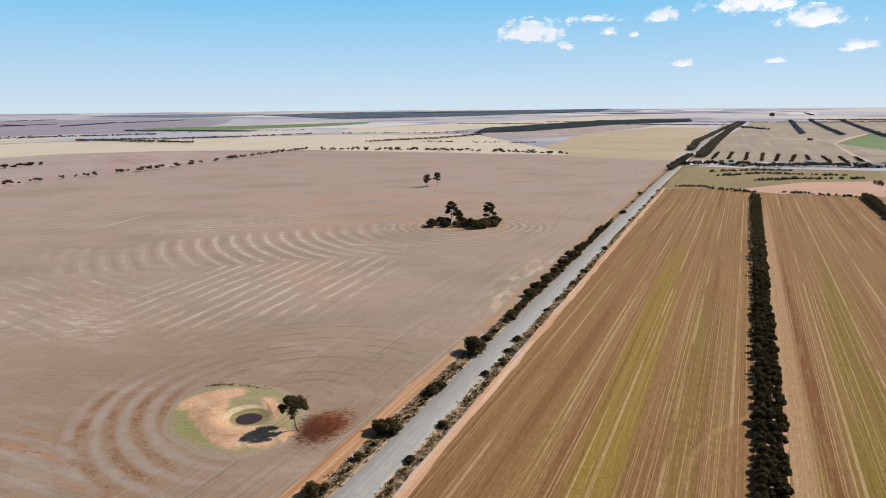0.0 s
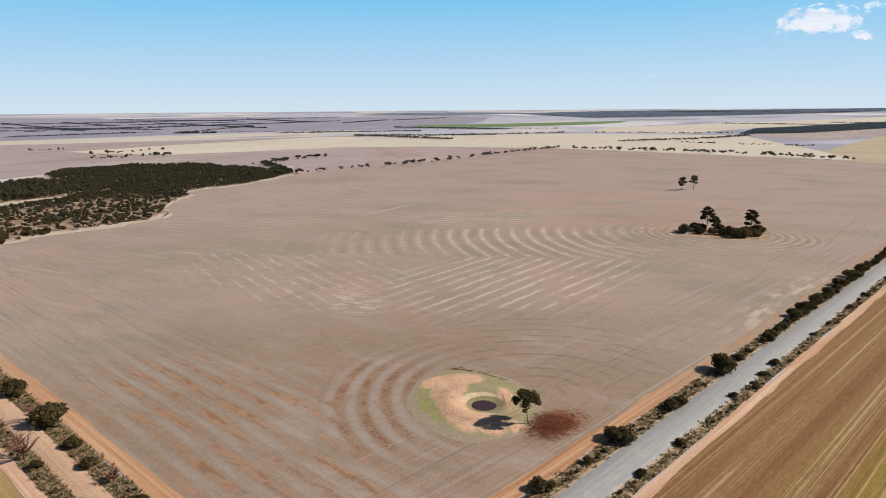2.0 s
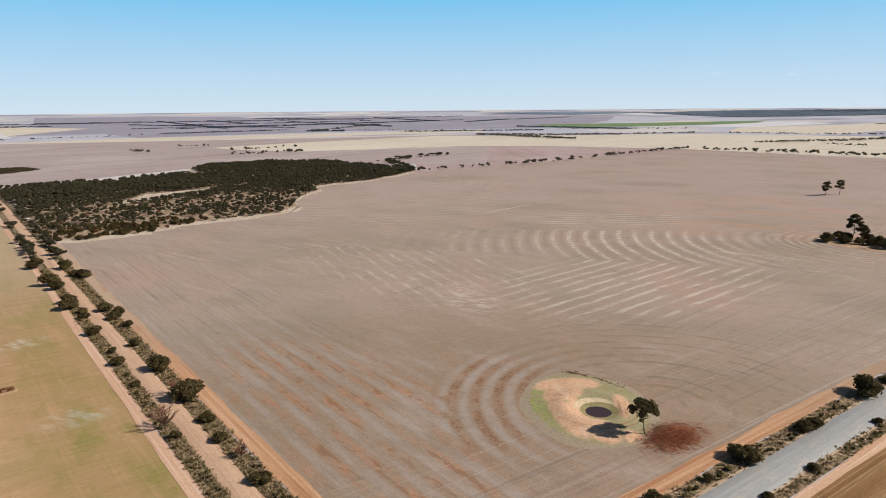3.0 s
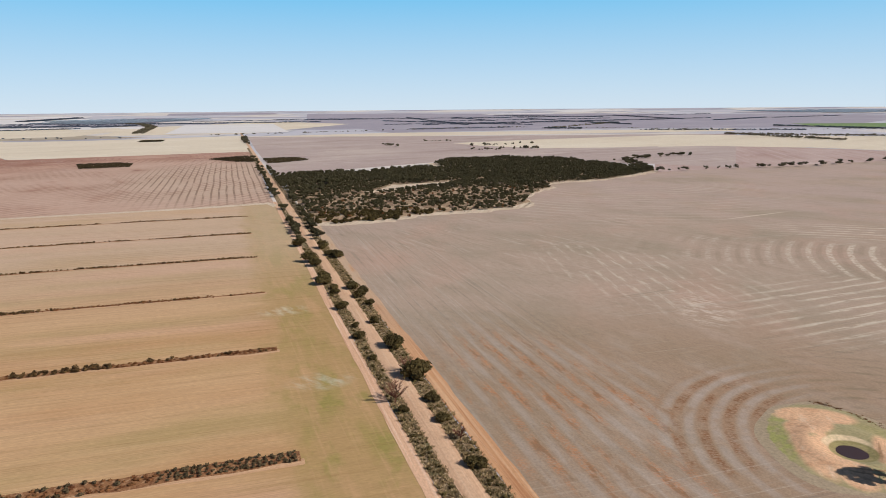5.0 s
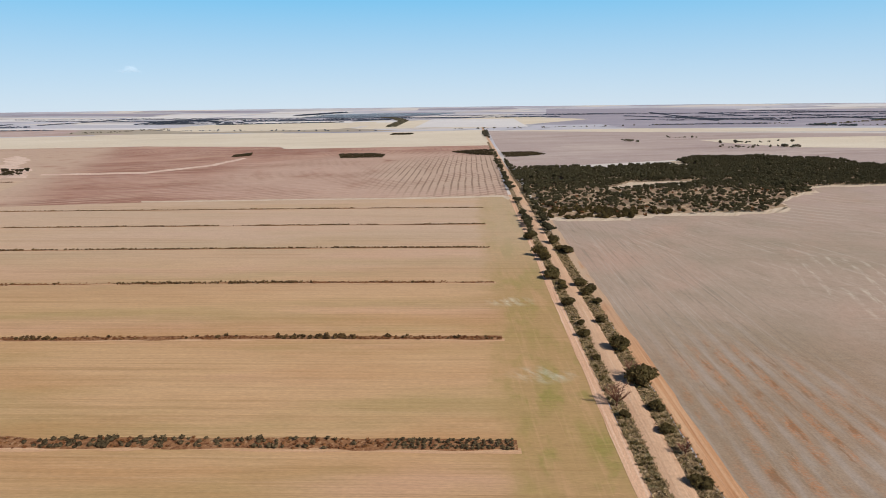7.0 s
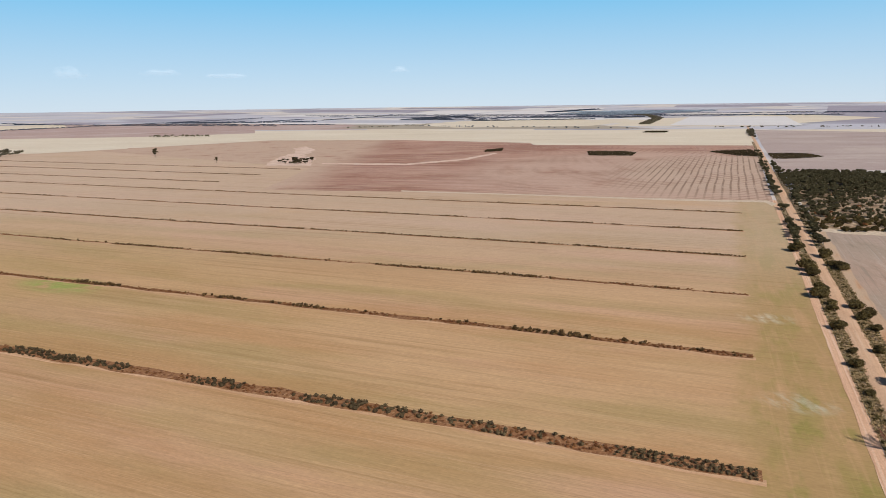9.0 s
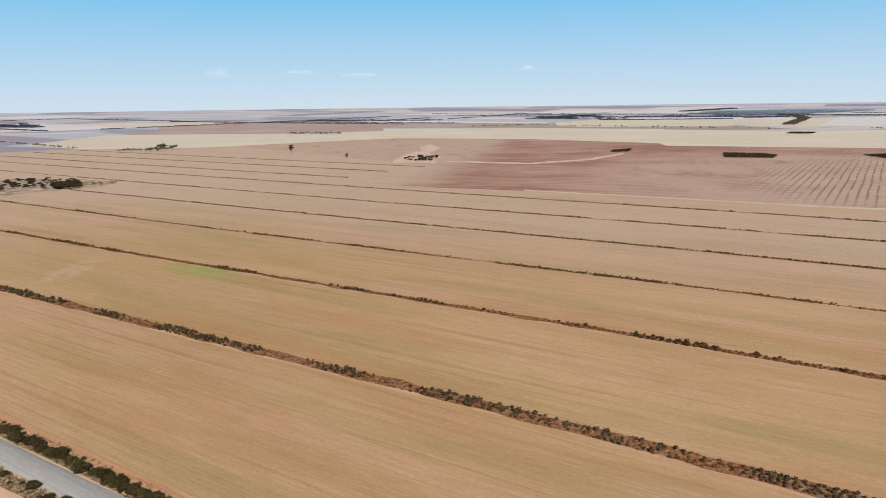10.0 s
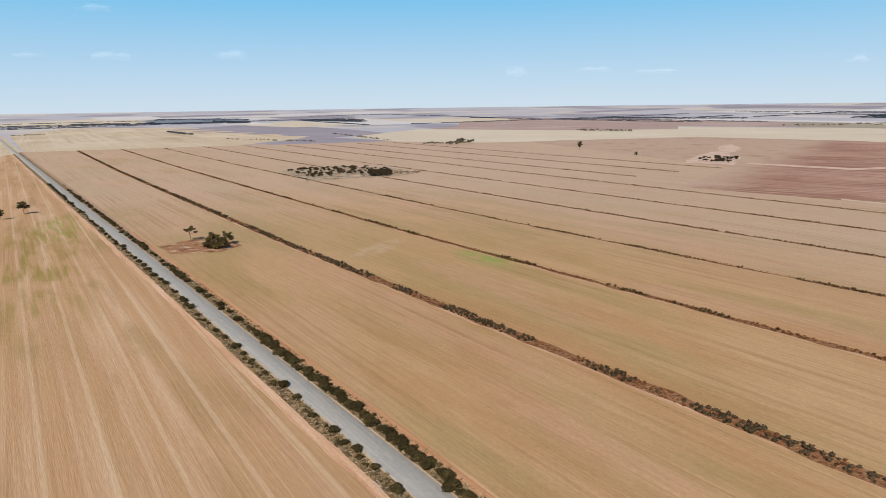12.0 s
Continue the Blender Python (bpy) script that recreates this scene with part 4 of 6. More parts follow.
def shared(shapes, name, wood_mat, leaf_mat):
    """Meshes of each shape, made once and shared by all its copies."""
    return [(mesh_of("trunk", *w, wood_mat, True), mesh_of("crown", *c, leaf_mat)) for w, c in shapes]


GUM_MESH = shared(GUMS, "gum", BARK, GUM_LEAF)
BUSH_MESH = shared(BUSHES, "bush", DEADWOOD, BUSH_LEAF)
BELT_MESH = shared(BUSHES, "belt", DEADWOOD, BELT_LEAF)


def plant(name, meshes, x, y, h, turn, label, category, group="", wide=1.0):
    """A tree or bush of height h: an Empty at its foot with trunk and crown."""
    ob = new(name)
    ob.matrix_world = Matrix.LocRotScale((x, y, lifted(x, y, 1)), Euler((0, 0, turn)), (h * wide, h * wide, h))
    for part_name, me in zip(("trunk", "crown"), meshes):
        p = new(part_name, me)
        p.parent = ob
    return tagged(ob, label, category, group)


def stuff(name, label, category, material, shapes, places, group=""):
    """Many small plants joined into one mesh. places: (x, y, height, width factor)."""
    rng = rng_of(len(places) * 7 + 3)
    vs, ts, base = [], [], 0
    for x, y, h, w in places:
        v, t = shapes[rng.integers(len(shapes))]
        a = rng.uniform(0, 2 * math.pi)
        c, s = math.cos(a) * h * w, math.sin(a) * h * w
        out = np.empty_like(v)
        out[:, 0] = v[:, 0] * c - v[:, 1] * s + x
        out[:, 1] = v[:, 0] * s + v[:, 1] * c + y
        out[:, 2] = v[:, 2] * h + lifted(x, y, 1)
        vs.append(out)
        ts.append(t + base)
        base += len(v)
    return tagged(new(name, mesh_of(name, np.concatenate(vs), np.concatenate(ts), material)), label, category, group, "stuff")


TREE_PAIRS = {}


def tree_pairs(leaf):
    """Trunk and crown meshes of the small trees, in one leaf colour."""
    if leaf.name not in TREE_PAIRS:
        stem = mesh_of("trunk", *tube([(0, 0, -0.02), (0.02, 0, 0.3), (0.0, 0.02, 0.55)], [0.032, 0.024, 0.012], 6), BARK, True)
        TREE_PAIRS[leaf.name] = [(stem, mesh_of("crown", *low_tree(50 + k, 50, 6, 0.08, False), leaf)) for k in range(8)]
    return TREE_PAIRS[leaf.name]


def tree_line(label, points, width, per_100, h, material=None):
    rng = rng_of(int(abs(points[0][0]) + abs(points[0][1])))
    places = []
    for (x0, y0), (x1, y1) in zip(points, points[1:]):
        d = math.hypot(x1 - x0, y1 - y0)
        nx, ny = -(y1 - y0) / d, (x1 - x0) / d
        for k in range(max(1, int(d * per_100 / 100 * 2.8))):
            f, o = rng.uniform(), rng.uniform(-0.5, 0.5) * width
            hh = h * rng.uniform(0.38, 0.85)
            if noise.noise(((x0 + (x1 - x0) * f) * 0.02, (y0 + (y1 - y0) * f) * 0.02, 4)) < -0.42 and per_100 < 20:
                continue
            places.append((x0 + (x1 - x0) * f + nx * o, y0 + (y1 - y0) * f + ny * o, hh, rng.uniform(0.85, 1.3) if math.hypot(x0, y0) < 2200 else 2.0))
    far = math.hypot(*points[0]) > 1000
    if places and not far and "scrub" not in label and "windbreak" not in label and len(places) <= 125:
        pairs = tree_pairs(material or FAR_LEAF)
        for k, (x, y, hh, w) in enumerate(places):
            plant("gum_tree", pairs[k % 8], x, y, hh, k * 2.1, "dark leafy gum tree standing in a farmland row", "tree", label, w)
    elif places:
        # trees past 2000 m take the haze-tinted leaf colour
        stuff("tree_row", label, "trees", material or (HAZE_LEAF if math.hypot(*points[0]) > 2000 else FAR_LEAF), SPECKS if far else SHRUBS if "scrub" in label else TREES, places)


def inside(x, y, poly):
    hit = False
    for (x0, y0), (x1, y1) in zip(poly, poly[1:] + poly[:1]):
        if (y0 > y) != (y1 > y) and x < x0 + (y - y0) * (x1 - x0) / (y1 - y0):
            hit = not hit
    return hit


def forest(label, outline, h, gap=None):
    """A far wood: crowns closely set within the outline."""
    rng = rng_of(int(abs(outline[0][0])))
    xs, ys = [p[0] for p in outline], [p[1] for p in outline]
    far = math.hypot(xs[0], ys[0])
    gap = gap or h * max(1.0, far / 1500)
    wide = max(1.2, gap / h * 1.5)
    places = []
    x = min(xs)
    while x < max(xs):
        y = min(ys)
        while y < max(ys):
            px, py = x + rng.uniform(-0.5, 0.5) * gap, y + rng.uniform(-0.5, 0.5) * gap
            if inside(px, py, outline):
                places.append((px, py, h * rng.uniform(0.7, 1.2), wide))
            y += gap
        x += gap
    # the farther the wood, the paler its painted haze
    stuff("forest", label, "forest", HAZE_SLATE_LEAF if far > 2800 else HAZE_MID_LEAF, SPECKS, places)


# ---- the dam in the paddock ----
def dam():
    """A small farm dam: a raised sandy bank round a pool, on a worn grassy patch."""
    p = Paint("dam_earth", rgb(154, 144, 110))
    fine = p.noise((3, 3), 0, (2, 2), detail=5)
    p.coat(rgb(154, 142, 108), p.ramp(p.noise((6, 6), 0, (8, 1), detail=5), 0.44, 0.6), 0.8)
    p.coat(rgb(150, 140, 100), p.mul(p.math("MAXIMUM", p.disc(-7, -8.8, 1.2, 3.4, 4, 68), p.disc(-4, 12, 1.0, 3.0, 3, 110)), p.ramp(fine, 0.3, 0.5)), 0.85)
    sandy = p.math("MAXIMUM", p.disc(-14.4, 5.4, 3.8, 5.2, 1.8, -30), p.disc(-3.4, -5.4, 3.3, 4.8, 2.9, 60))
    sandy = p.math("MAXIMUM", sandy, p.disc(1.8, 5.8, 1.1, 2.4, 3.4, 45))
    sandy = p.math("MAXIMUM", sandy, p.disc(12.8, -3.6, 1.3, 2.6, 1.8, 60))
    sandy = p.math("MAXIMUM", sandy, p.disc(13.2, 2.6, 0.8, 2.0, 1.6, 20))
    sandy = p.math("MAXIMUM", sandy, p.disc(-10.6, 0.2, 3.4, 4.8, 1.5, 20))
    sandy = p.math("MAXIMUM", sandy, p.disc(6.8, -6.4, 2.6, 4.0, 1.6, 70))
    p.coat(rgb(210, 168, 136), p.mul(sandy, p.ramp(fine, 0.2, 0.4)), 0.95)
    p.coat(rgb(222, 196, 170), p.mul(sandy, p.ramp(p.noise((2, 5), 60, (5, 1), detail=4), 0.52, 0.7)), 0.5)
    p.coat(rgb(186, 142, 110), p.mul(sandy, p.ramp(p.noise((4, 2.4), 30, (2, 9), detail=5), 0.52, 0.64)), 0.6)
    p.coat(rgb(170, 132, 100), p.mul(p.disc(2.4, 5.4, 1.0, 2.2, 3.0, 45), p.ramp(p.noise((0.8, 8), 45, (2, 3), detail=3), 0.46, 0.58)), 0.8)
    p.coat(rgb(140, 130, 88), p.disc(0.2, 0.3, 4.0, 4.6), 0.9)
    p.coat(rgb(166, 150, 112), p.mul(p.disc(0.2, 0.3, 3.3, 3.9), p.ramp(fine, 0.4, 0.6)), 0.6)
    p.coat(rgb(212, 188, 156), p.mul(p.math("SUBTRACT", p.disc(-0.6, 0.5, 4.9, 5.4), p.disc(0.2, 0.3, 4.0, 4.5)), p.disc(-4.2, 2.0, 4.0, 6.0), p.ramp(fine, 0.2, 0.36)), 0.85)
    p.coat(rgb(108, 90, 72), p.disc(0.2, 0, 2.6, 3.1), 0.85)
    p.coat(rgb(150, 108, 80), p.mul(p.math("SUBTRACT", p.disc(-0.4, 0.6, 9.4, 9.8), p.disc(-0.4, 0.6, 7.0, 7.4)), p.side(2.0, 0.0, 20, 0, 2.5), p.ramp(p.wave((1.1, 1.1), 0, (-0.4, 0.6), True, 1.5, 3, 0.4), 0.5, 0.85)), 0.6)
    p.coat(rgb(148, 152, 84), p.mul(p.math("SUBTRACT", 1.0, sandy), p.disc(-9, -6, 5, 9, 1.4, 60), p.ramp(p.noise((2.2, 3.4), 30, (6, 6), detail=5), 0.42, 0.58)), 0.6)
    # the patch fades into the paddock
    inner = p.disc(-3.6, 0.8, 11.6, 13.6, 1.45, 59)
    p.coat(rgb(160, 142, 122), p.math("SUBTRACT", 1.0, p.ramp(p.math("ADD", inner, p.mul(p.math("SUBTRACT", p.noise((2.5, 2.5), 0, (1, 31), detail=5), 0.5), 1.6)), 0.3, 0.7)), 0.9)
    p.grain((0.6, 0.6), 0, 0.8, 1.2, 5)
    earth = p.done()
    root = tagged(new("farm_dam"), "small farm dam with muddy water and a sandy bank", "dam")
    root.location = (-92, 110.5, 0)
    rings, seg = [0.0, 1.5, 2.6, 3.2, 3.8, 4.6, 5.8, 7.0, 8.4, 10.0, 12.0, 14.0, 16.0, 18.0, 20.0], 80
    verts, tris = [(0, 0, 0.1)], []
    for r in rings[1:]:
        f = min(1.0, max(0.0, (r - 4.0) / 12.0))
        for k in range(seg):
            a = 2 * math.pi * k / seg
            # the patch grows from a round pool to a long oval that points north-west
            u, w = math.cos(a - 2.58), math.sin(a - 2.58)
            q = 1 + 0.10 * f * noise.noise((math.cos(a) * 1.7, math.sin(a) * 1.7, 3.0))
            lx, ly = r * u * q * (1 - 0.02 * f), r * w * q * (1 - 0.27 * f)
            x = lx * math.cos(2.58) - ly * math.sin(2.58) - 3.6 * f
            y = lx * math.sin(2.58) + ly * math.cos(2.58) + 0.6 * f
            bank = 0.75 * math.exp(-((r - 7.6) / 2.8) ** 2) * (0.8 + 0.3 * math.cos(a - 3.4))
            fall = float(np.interp(r, (0, 2.4, 4.6, 8, 18), (0.1, 0.14, 0.42, 0.5, 0.16)))
            z = bank + fall + 0.10 * min(1, r / 6) * noise.noise((x * 0.4, y * 0.4, 1))
            verts.append((x, y, z if r < 19 else 0.04))
    for k in range(seg):
        tris.append((0, 1 + k, 1 + (k + 1) % seg))
    for i in range(len(rings) - 2):
        a, b = 1 + i * seg, 1 + (i + 1) * seg
        for k in range(seg):
            n = (k + 1) % seg
            tris += [(a + k, b + n, a + n), (a + k, b + k, b + n)]
    bank = new("bank", mesh_of("bank", verts, tris, earth, True))
    bank.parent = root
    w = Paint("muddy_water", rgb(66, 50, 50), 0.25, 0.2)
    wv = [(0, 0, 0)] + [(2.8 * math.cos(a) * (1 + 0.05 * math.sin(2 * a + 1)), 2.8 * math.sin(a) * (1 + 0.05 * math.sin(3 * a)), 0) for a in np.linspace(0, 2 * math.pi, 48, endpoint=False)]
    water = new("water", mesh_of("water", wv, [(0, 1 + k, 1 + (k + 1) % 48) for k in range(48)], w.done()))
    water.parent = root
    water.location = (0.2, 0, 0.22)


dam()


def branch_heap(name, label, x, y, reach, count, seed, material, litter, patches):
    """A heap of dead branches on ground stained by rotting litter."""
    rng = rng_of(seed)
    root = tagged(new(name), label, "dead branches")
    root.location = (x, y, 0)
    bits = []
    for k in range(count):
        a, r = rng.uniform(0, 2 * math.pi), min(abs(rng.normal(0, 0.44)), rng.uniform(0.75, 1.05))
        px, py = reach[0] * r * math.cos(a), reach[1] * r * math.sin(a)
        d, n = rng.uniform(0, 2 * math.pi), rng.uniform(0.9, 3.4) * (1.15 - 0.6 * r)
        z = 0.1 + rng.uniform(0, 2.0) * max(0, 1 - r)
        g = rng.uniform(0.5, 1.1)
        bits.append(tube([(px, py, z), (px + n * 0.5 * math.cos(d), py + n * 0.5 * math.sin(d), z + rng.uniform(0, 0.4)), (px + n * math.cos(d + 0.16), py + n * math.sin(d + 0.16), max(0.08, z - 0.1))], [0.036 * g, 0.026 * g, 0.01], 4))
    twigs = new("brushwood", mesh_of("brushwood", *merge(bits), material))
    twigs.parent = root
    tagged(twigs, kind="stuff")
    vs, ts = [], []
    for k in range(patches):
        a, r = rng.uniform(0, 2 * math.pi), min(abs(rng.normal(0, 0.42)), 0.8)
        px, py, q = reach[0] * r * math.cos(a), reach[1] * r * math.sin(a), rng.uniform(0.25, 1.5) * max(0.25, 1.1 - r)
        b = len(vs)
        z = 0.05 + 0.0006 * k
        vs.append((px, py, z + 0.03))
        for j in range(14):
            t = 2 * math.pi * j / 14
            o = q * rng.uniform(0.55, 1.25)
            vs.append((px + o * math.cos(t), py + o * math.sin(t), z))
        ts += [(b, b + 1 + j, b + 1 + (j + 1) % 14) for j in range(14)]
    under = new("litter", mesh_of("litter", vs, ts, litter))
    under.parent = root
    tagged(under, kind="stuff")
    return root


RED_TWIG = bark("red_dead_twigs", (178, 112, 82), (132, 78, 55))
GREY_TWIG = bark("pale_dead_twigs", (196, 170, 140), (150, 122, 98))
branch_heap("brush_heap", "heap of reddish dead branches beside the dam", -74.6, 113.4, (6.4, 10.2), 1500, 3, RED_TWIG, debris("red_brush_litter", (140, 100, 76), (112, 70, 50), (156, 124, 100), 1.6), 230)
branch_heap("fallen_limbs", "pale fallen limbs under the dam tree", -78.2, 114.4, (3.2, 4.0), 70, 4, GREY_TWIG, ISLAND_SOIL, 5)

# ---- trees and bushes ----
TREE_SPOTS = [(-144.5, 358.6, 13, 1), (-139.6, 358.4, 8.5, 2), (-122.7, 362.6, 13, 1), (-233.2, 524.3, 10, 2), (-227.9, 535.0, 11, 1), (-80.8, -353.8, 7.5, 3), (-15.6, -514.0, 8, 0), (-2.6, -496.3, 6.5, 2), (-707.4, -714.1, 11, 2), (-651.0, -562.0, 7, 1)]
plant("gum_tree", GUM_MESH[5], -79.4, 110.2, 7.3, 0.6, "spreading dark gum tree beside the farm dam", "tree", "", 0.76)
for k, (x, y, h, v) in enumerate(TREE_SPOTS):
    plant("gum_tree", GUM_MESH[v], x, y, h, k * 1.7, "dark green gum tree with a bare trunk standing alone", "tree")
TRACK_TREES = [(-219.0, 33.2, 4.4), (-246.1, 33.9, 3.4), (-254.9, 31.3, 6.2), (-262.0, 32.6, 5.0), (-294.1, 30.6, 6.8), (-286.0, 32.0, 5.2), (-331.3, 30.8, 6.6), (-301.0, 43.6, 5.6)]
for k, (x, y, h) in enumerate(TRACK_TREES):
    plant("mallee_tree", BUSH_MESH[(k + 1) % 6], x, y, h * 0.84, k * 2.1, "dark leaning mallee tree on the gravel track verge", "tree", "trees along the track", 1.1)
ROAD_BUSH = [(-62.0, 90.7, 2.6), (-60.7, 104.3, 1.6), (-60.6, 116.0, 4.2), (-59.7, 137.7, 2.8), (-58.8, 140.8, 2.4), (-60.1, 166.9, 5.2), (-59.7, 178.0, 2), (-59.7, 203.0, 2.4), (-59.2, 213.3, 2.8), (-61.2, 227.4, 3.4), (-60.9, 238.1, 3.4), (-60.4, 248.9, 3.6)]
ROAD_BUSH += [(-60.6, 263.3, 3.4), (-60.7, 279.3, 3.8), (-60.2, 297.2, 4.6), (-59.8, 310.3, 4.2), (-59.9, 339.5, 3), (-60.0, 359.4, 3.4), (-51.5, 180.2, 2), (-51.7, 153.0, 1.6), (-57.8, 432.6, 3), (-59.8, 388.3, 1.8), (-59.6, 530.2, 2.6)]
for k, (x, y, h) in enumerate(ROAD_BUSH):
    plant("roadside_bush", BUSH_MESH[k % 6], x - 0.8, y, h, k * 1.3, "dark green roadside bush on the sealed road verge", "bush", "bushes along the road", 1.15)
rng_hedge = rng_of(23)
for k in range(44):
    y = 196 + 4.2 * k + rng_hedge.uniform(-1.5, 1.5)
    plant("roadside_bush", BUSH_MESH[k % 6], lane(y) - 4.9 + rng_hedge.uniform(-0.8, 0.8), y, rng_hedge.uniform(1.4, 3.2), k * 1.9, "dark green roadside bush in a dense verge thicket", "bush", "bushes along the road", 1.05)
for k in range(30):
    y = 95 + 16 * k + rng_hedge.uniform(-6, 6)
    plant("roadside_bush", BUSH_MESH[(k + 3) % 6], lane(y) + (4.4 if k % 3 else -5.2) + rng_hedge.uniform(-0.6, 0.6), y, rng_hedge.uniform(0.8, 1.9), k * 1.9, "low dark roadside bush on the sealed road verge", "bush", "bushes along the road", 1.3)
TRACK_BUSH = [(-109.9, 40.6, 3), (-129.5, 40.1, 2.6), (-140.3, 40.6, 2.6), (-154.8, 41.3, 5.4), (-177.9, 41.0, 4.6), (-136.7, 32.8, 2), (-170.2, 33.4, 2), (-188.0, 32.9, 3), (-199.1, 33.8, 2), (-200.9, 40.0, 2.6), (-231.8, 41.2, 3.4), (-322.4, 39.8, 5), (-304.8, 41.8, 4), (-243.8, 40.3, 4), (-239.3, 33.7, 2.6), (-236.3, 43.0, 3.4), (-221.1, 42.6, 2.6)]
for k, (x, y, h) in enumerate(TRACK_BUSH):
    plant("track_bush", BUSH_MESH[(k + 2) % 6], x, y, h, k * 1.9, "dark green bush on the gravel track verge", "bush", "bushes along the track", 1.1)
for k, (x, y, h) in enumerate([(-150.5, 346.4, 5.5), (-148.5, 353.1, 6), (-146.9, 357.7, 6), (-132.7, 352.9, 5), (-126.7, 349.4, 5.5), (-122.9, 352.7, 6), (-119.7, 359.7, 5), (-139.1, 362.6, 5), (-128.7, 362.4, 5), (-143, 349, 4.5), (-138, 351, 4), (-133, 360, 4.5), (-121, 366, 6.5), (-152.5, 350, 4), (-124, 358, 7)]):
    plant("island_bush", BUSH_MESH[k % 6], x, y, h, k * 2.3, "dark bush in the tree island in the paddock", "bush", "bushes of the paddock island", 1.1)
for k, (x, y, h) in enumerate([(-85.4, -327.7, 8.5), (-88.0, -325.6, 7.5), (-92.7, -332.2, 7), (-83.0, -329.0, 6)]):
    plant("field_tree", (BUSH_MESH[k] if k % 2 else GUM_MESH[4]), x, y, h * 0.85, k * 2.3, "dense dark spreading tree in the tan stubble", "tree", "clump in the stubble", 1.0)


DEAD_MALLEE = bark("dead_mallee_wood", (122, 84, 68), (84, 54, 44))


def dead_tree(x, y, h, seed):
    """A bare, broken mallee: a forked trunk with crooked red-brown branches."""
    rng = rng_of(seed)
    root = tagged(new("dead_tree"), "bare red brown dead mallee on the track verge", "dead tree")
    root.location = (x, y, 0.05)
    trunk = new("trunk", mesh_of("trunk", *tube([(0, 0, -0.05), (0.1, 0, h * 0.15), (0.15, 0.1, h * 0.3)], [0.16, 0.13, 0.1], 7), DEAD_MALLEE, True))
    trunk.parent = root
    for k in range(16):
        a = 2.4 * k + rng.uniform(-0.4, 0.4)
        out, z = h * rng.uniform(0.25, 0.6), h * rng.uniform(0.55, 1.0)
        bits = [tube([(0.12, 0.05, h * 0.22), (out * 0.5 * math.cos(a), out * 0.5 * math.sin(a), z * 0.6), (out * math.cos(a + 0.3), out * math.sin(a + 0.3), z)], [0.08, 0.055, 0.02], 5)]
        for j in range(14):
            f, b = rng.uniform(0.3, 1.0), a + rng.uniform(-1.2, 1.2)
            base = np.array((out * f * math.cos(a + 0.2), out * f * math.sin(a + 0.2), z * (0.35 + 0.65 * f)))
            n = h * rng.uniform(0.1, 0.25)
            bits.append(tube([tuple(base), tuple(base + (n * math.cos(b), n * math.sin(b), n * 0.6))], [0.05, 0.02], 4))
        branch = new("branch", mesh_of("branch", *merge(bits), DEAD_MALLEE))
        branch.parent = root


dead_tree(-142.1, 32.5, 5.0, 61)
dead_tree(-158.3, 39.5, 3.8, 62)
dead_tree(-121.0, 41.0, 2.6, 63)

# shelterbelt of dark bushes in the striped field
def belt(label, x0, slope, lo, hi, rows, gap, height, limit):
    rng = rng_of(int(x0 * 10) + 5)
    places = []
    for r in range(rows):
        y = lo
        while y < hi:
            y += gap * rng.uniform(0.7, 1.3)
            places.append((x0 + slope * y + (r - (rows - 1) / 2) * 1.75 + rng.uniform(-0.5, 0.5), y, height * rng.uniform(0.75, 1.2)))
    places.sort(key=lambda p: p[1])
    for k, (x, y, h) in enumerate(places[:limit]):
        plant("shelterbelt_bush", BELT_MESH[k % 6], x, y, h, k * 1.1, "dark dense bush in a planted shelterbelt row", "bush", "shelterbelt in the striped field", 0.76)
    if places[limit:]:
        stuff("shelterbelt", label, "trees", BELT_LEAF, TREES, [(x, y, h, 1.0) for x, y, h in places[limit:]])


strip("planting_strip", "bare pinkish soil under the planted shelterbelt", "dirt strip", BROKEN, 2, "y", 6.0, 11.8, 60, 545, 0, 0.8, 5, lambda s: 0.0195 * s)
belt("dark planted shelterbelt in the striped field", 8.9, 0.0195, 60, 545, 3, 2.6, 2.7, 260)
belt("dark planted shelterbelt in the striped field", 81, 0.0195, 330, 560, 3, 2.6, 3.6, 0)

# saltbush rows in the tan stubble field
SALT_MESH = [mesh_of("saltbush", *q, SALT_LEAF) for q in SHRUBS]


def row_bend(y):
    """The rows sway a little to the east half-way along."""
    return float(np.interp(y, (-1250, -800, -550, -300, -180, -60), (0, 7, 7, 6, 3, 0)))


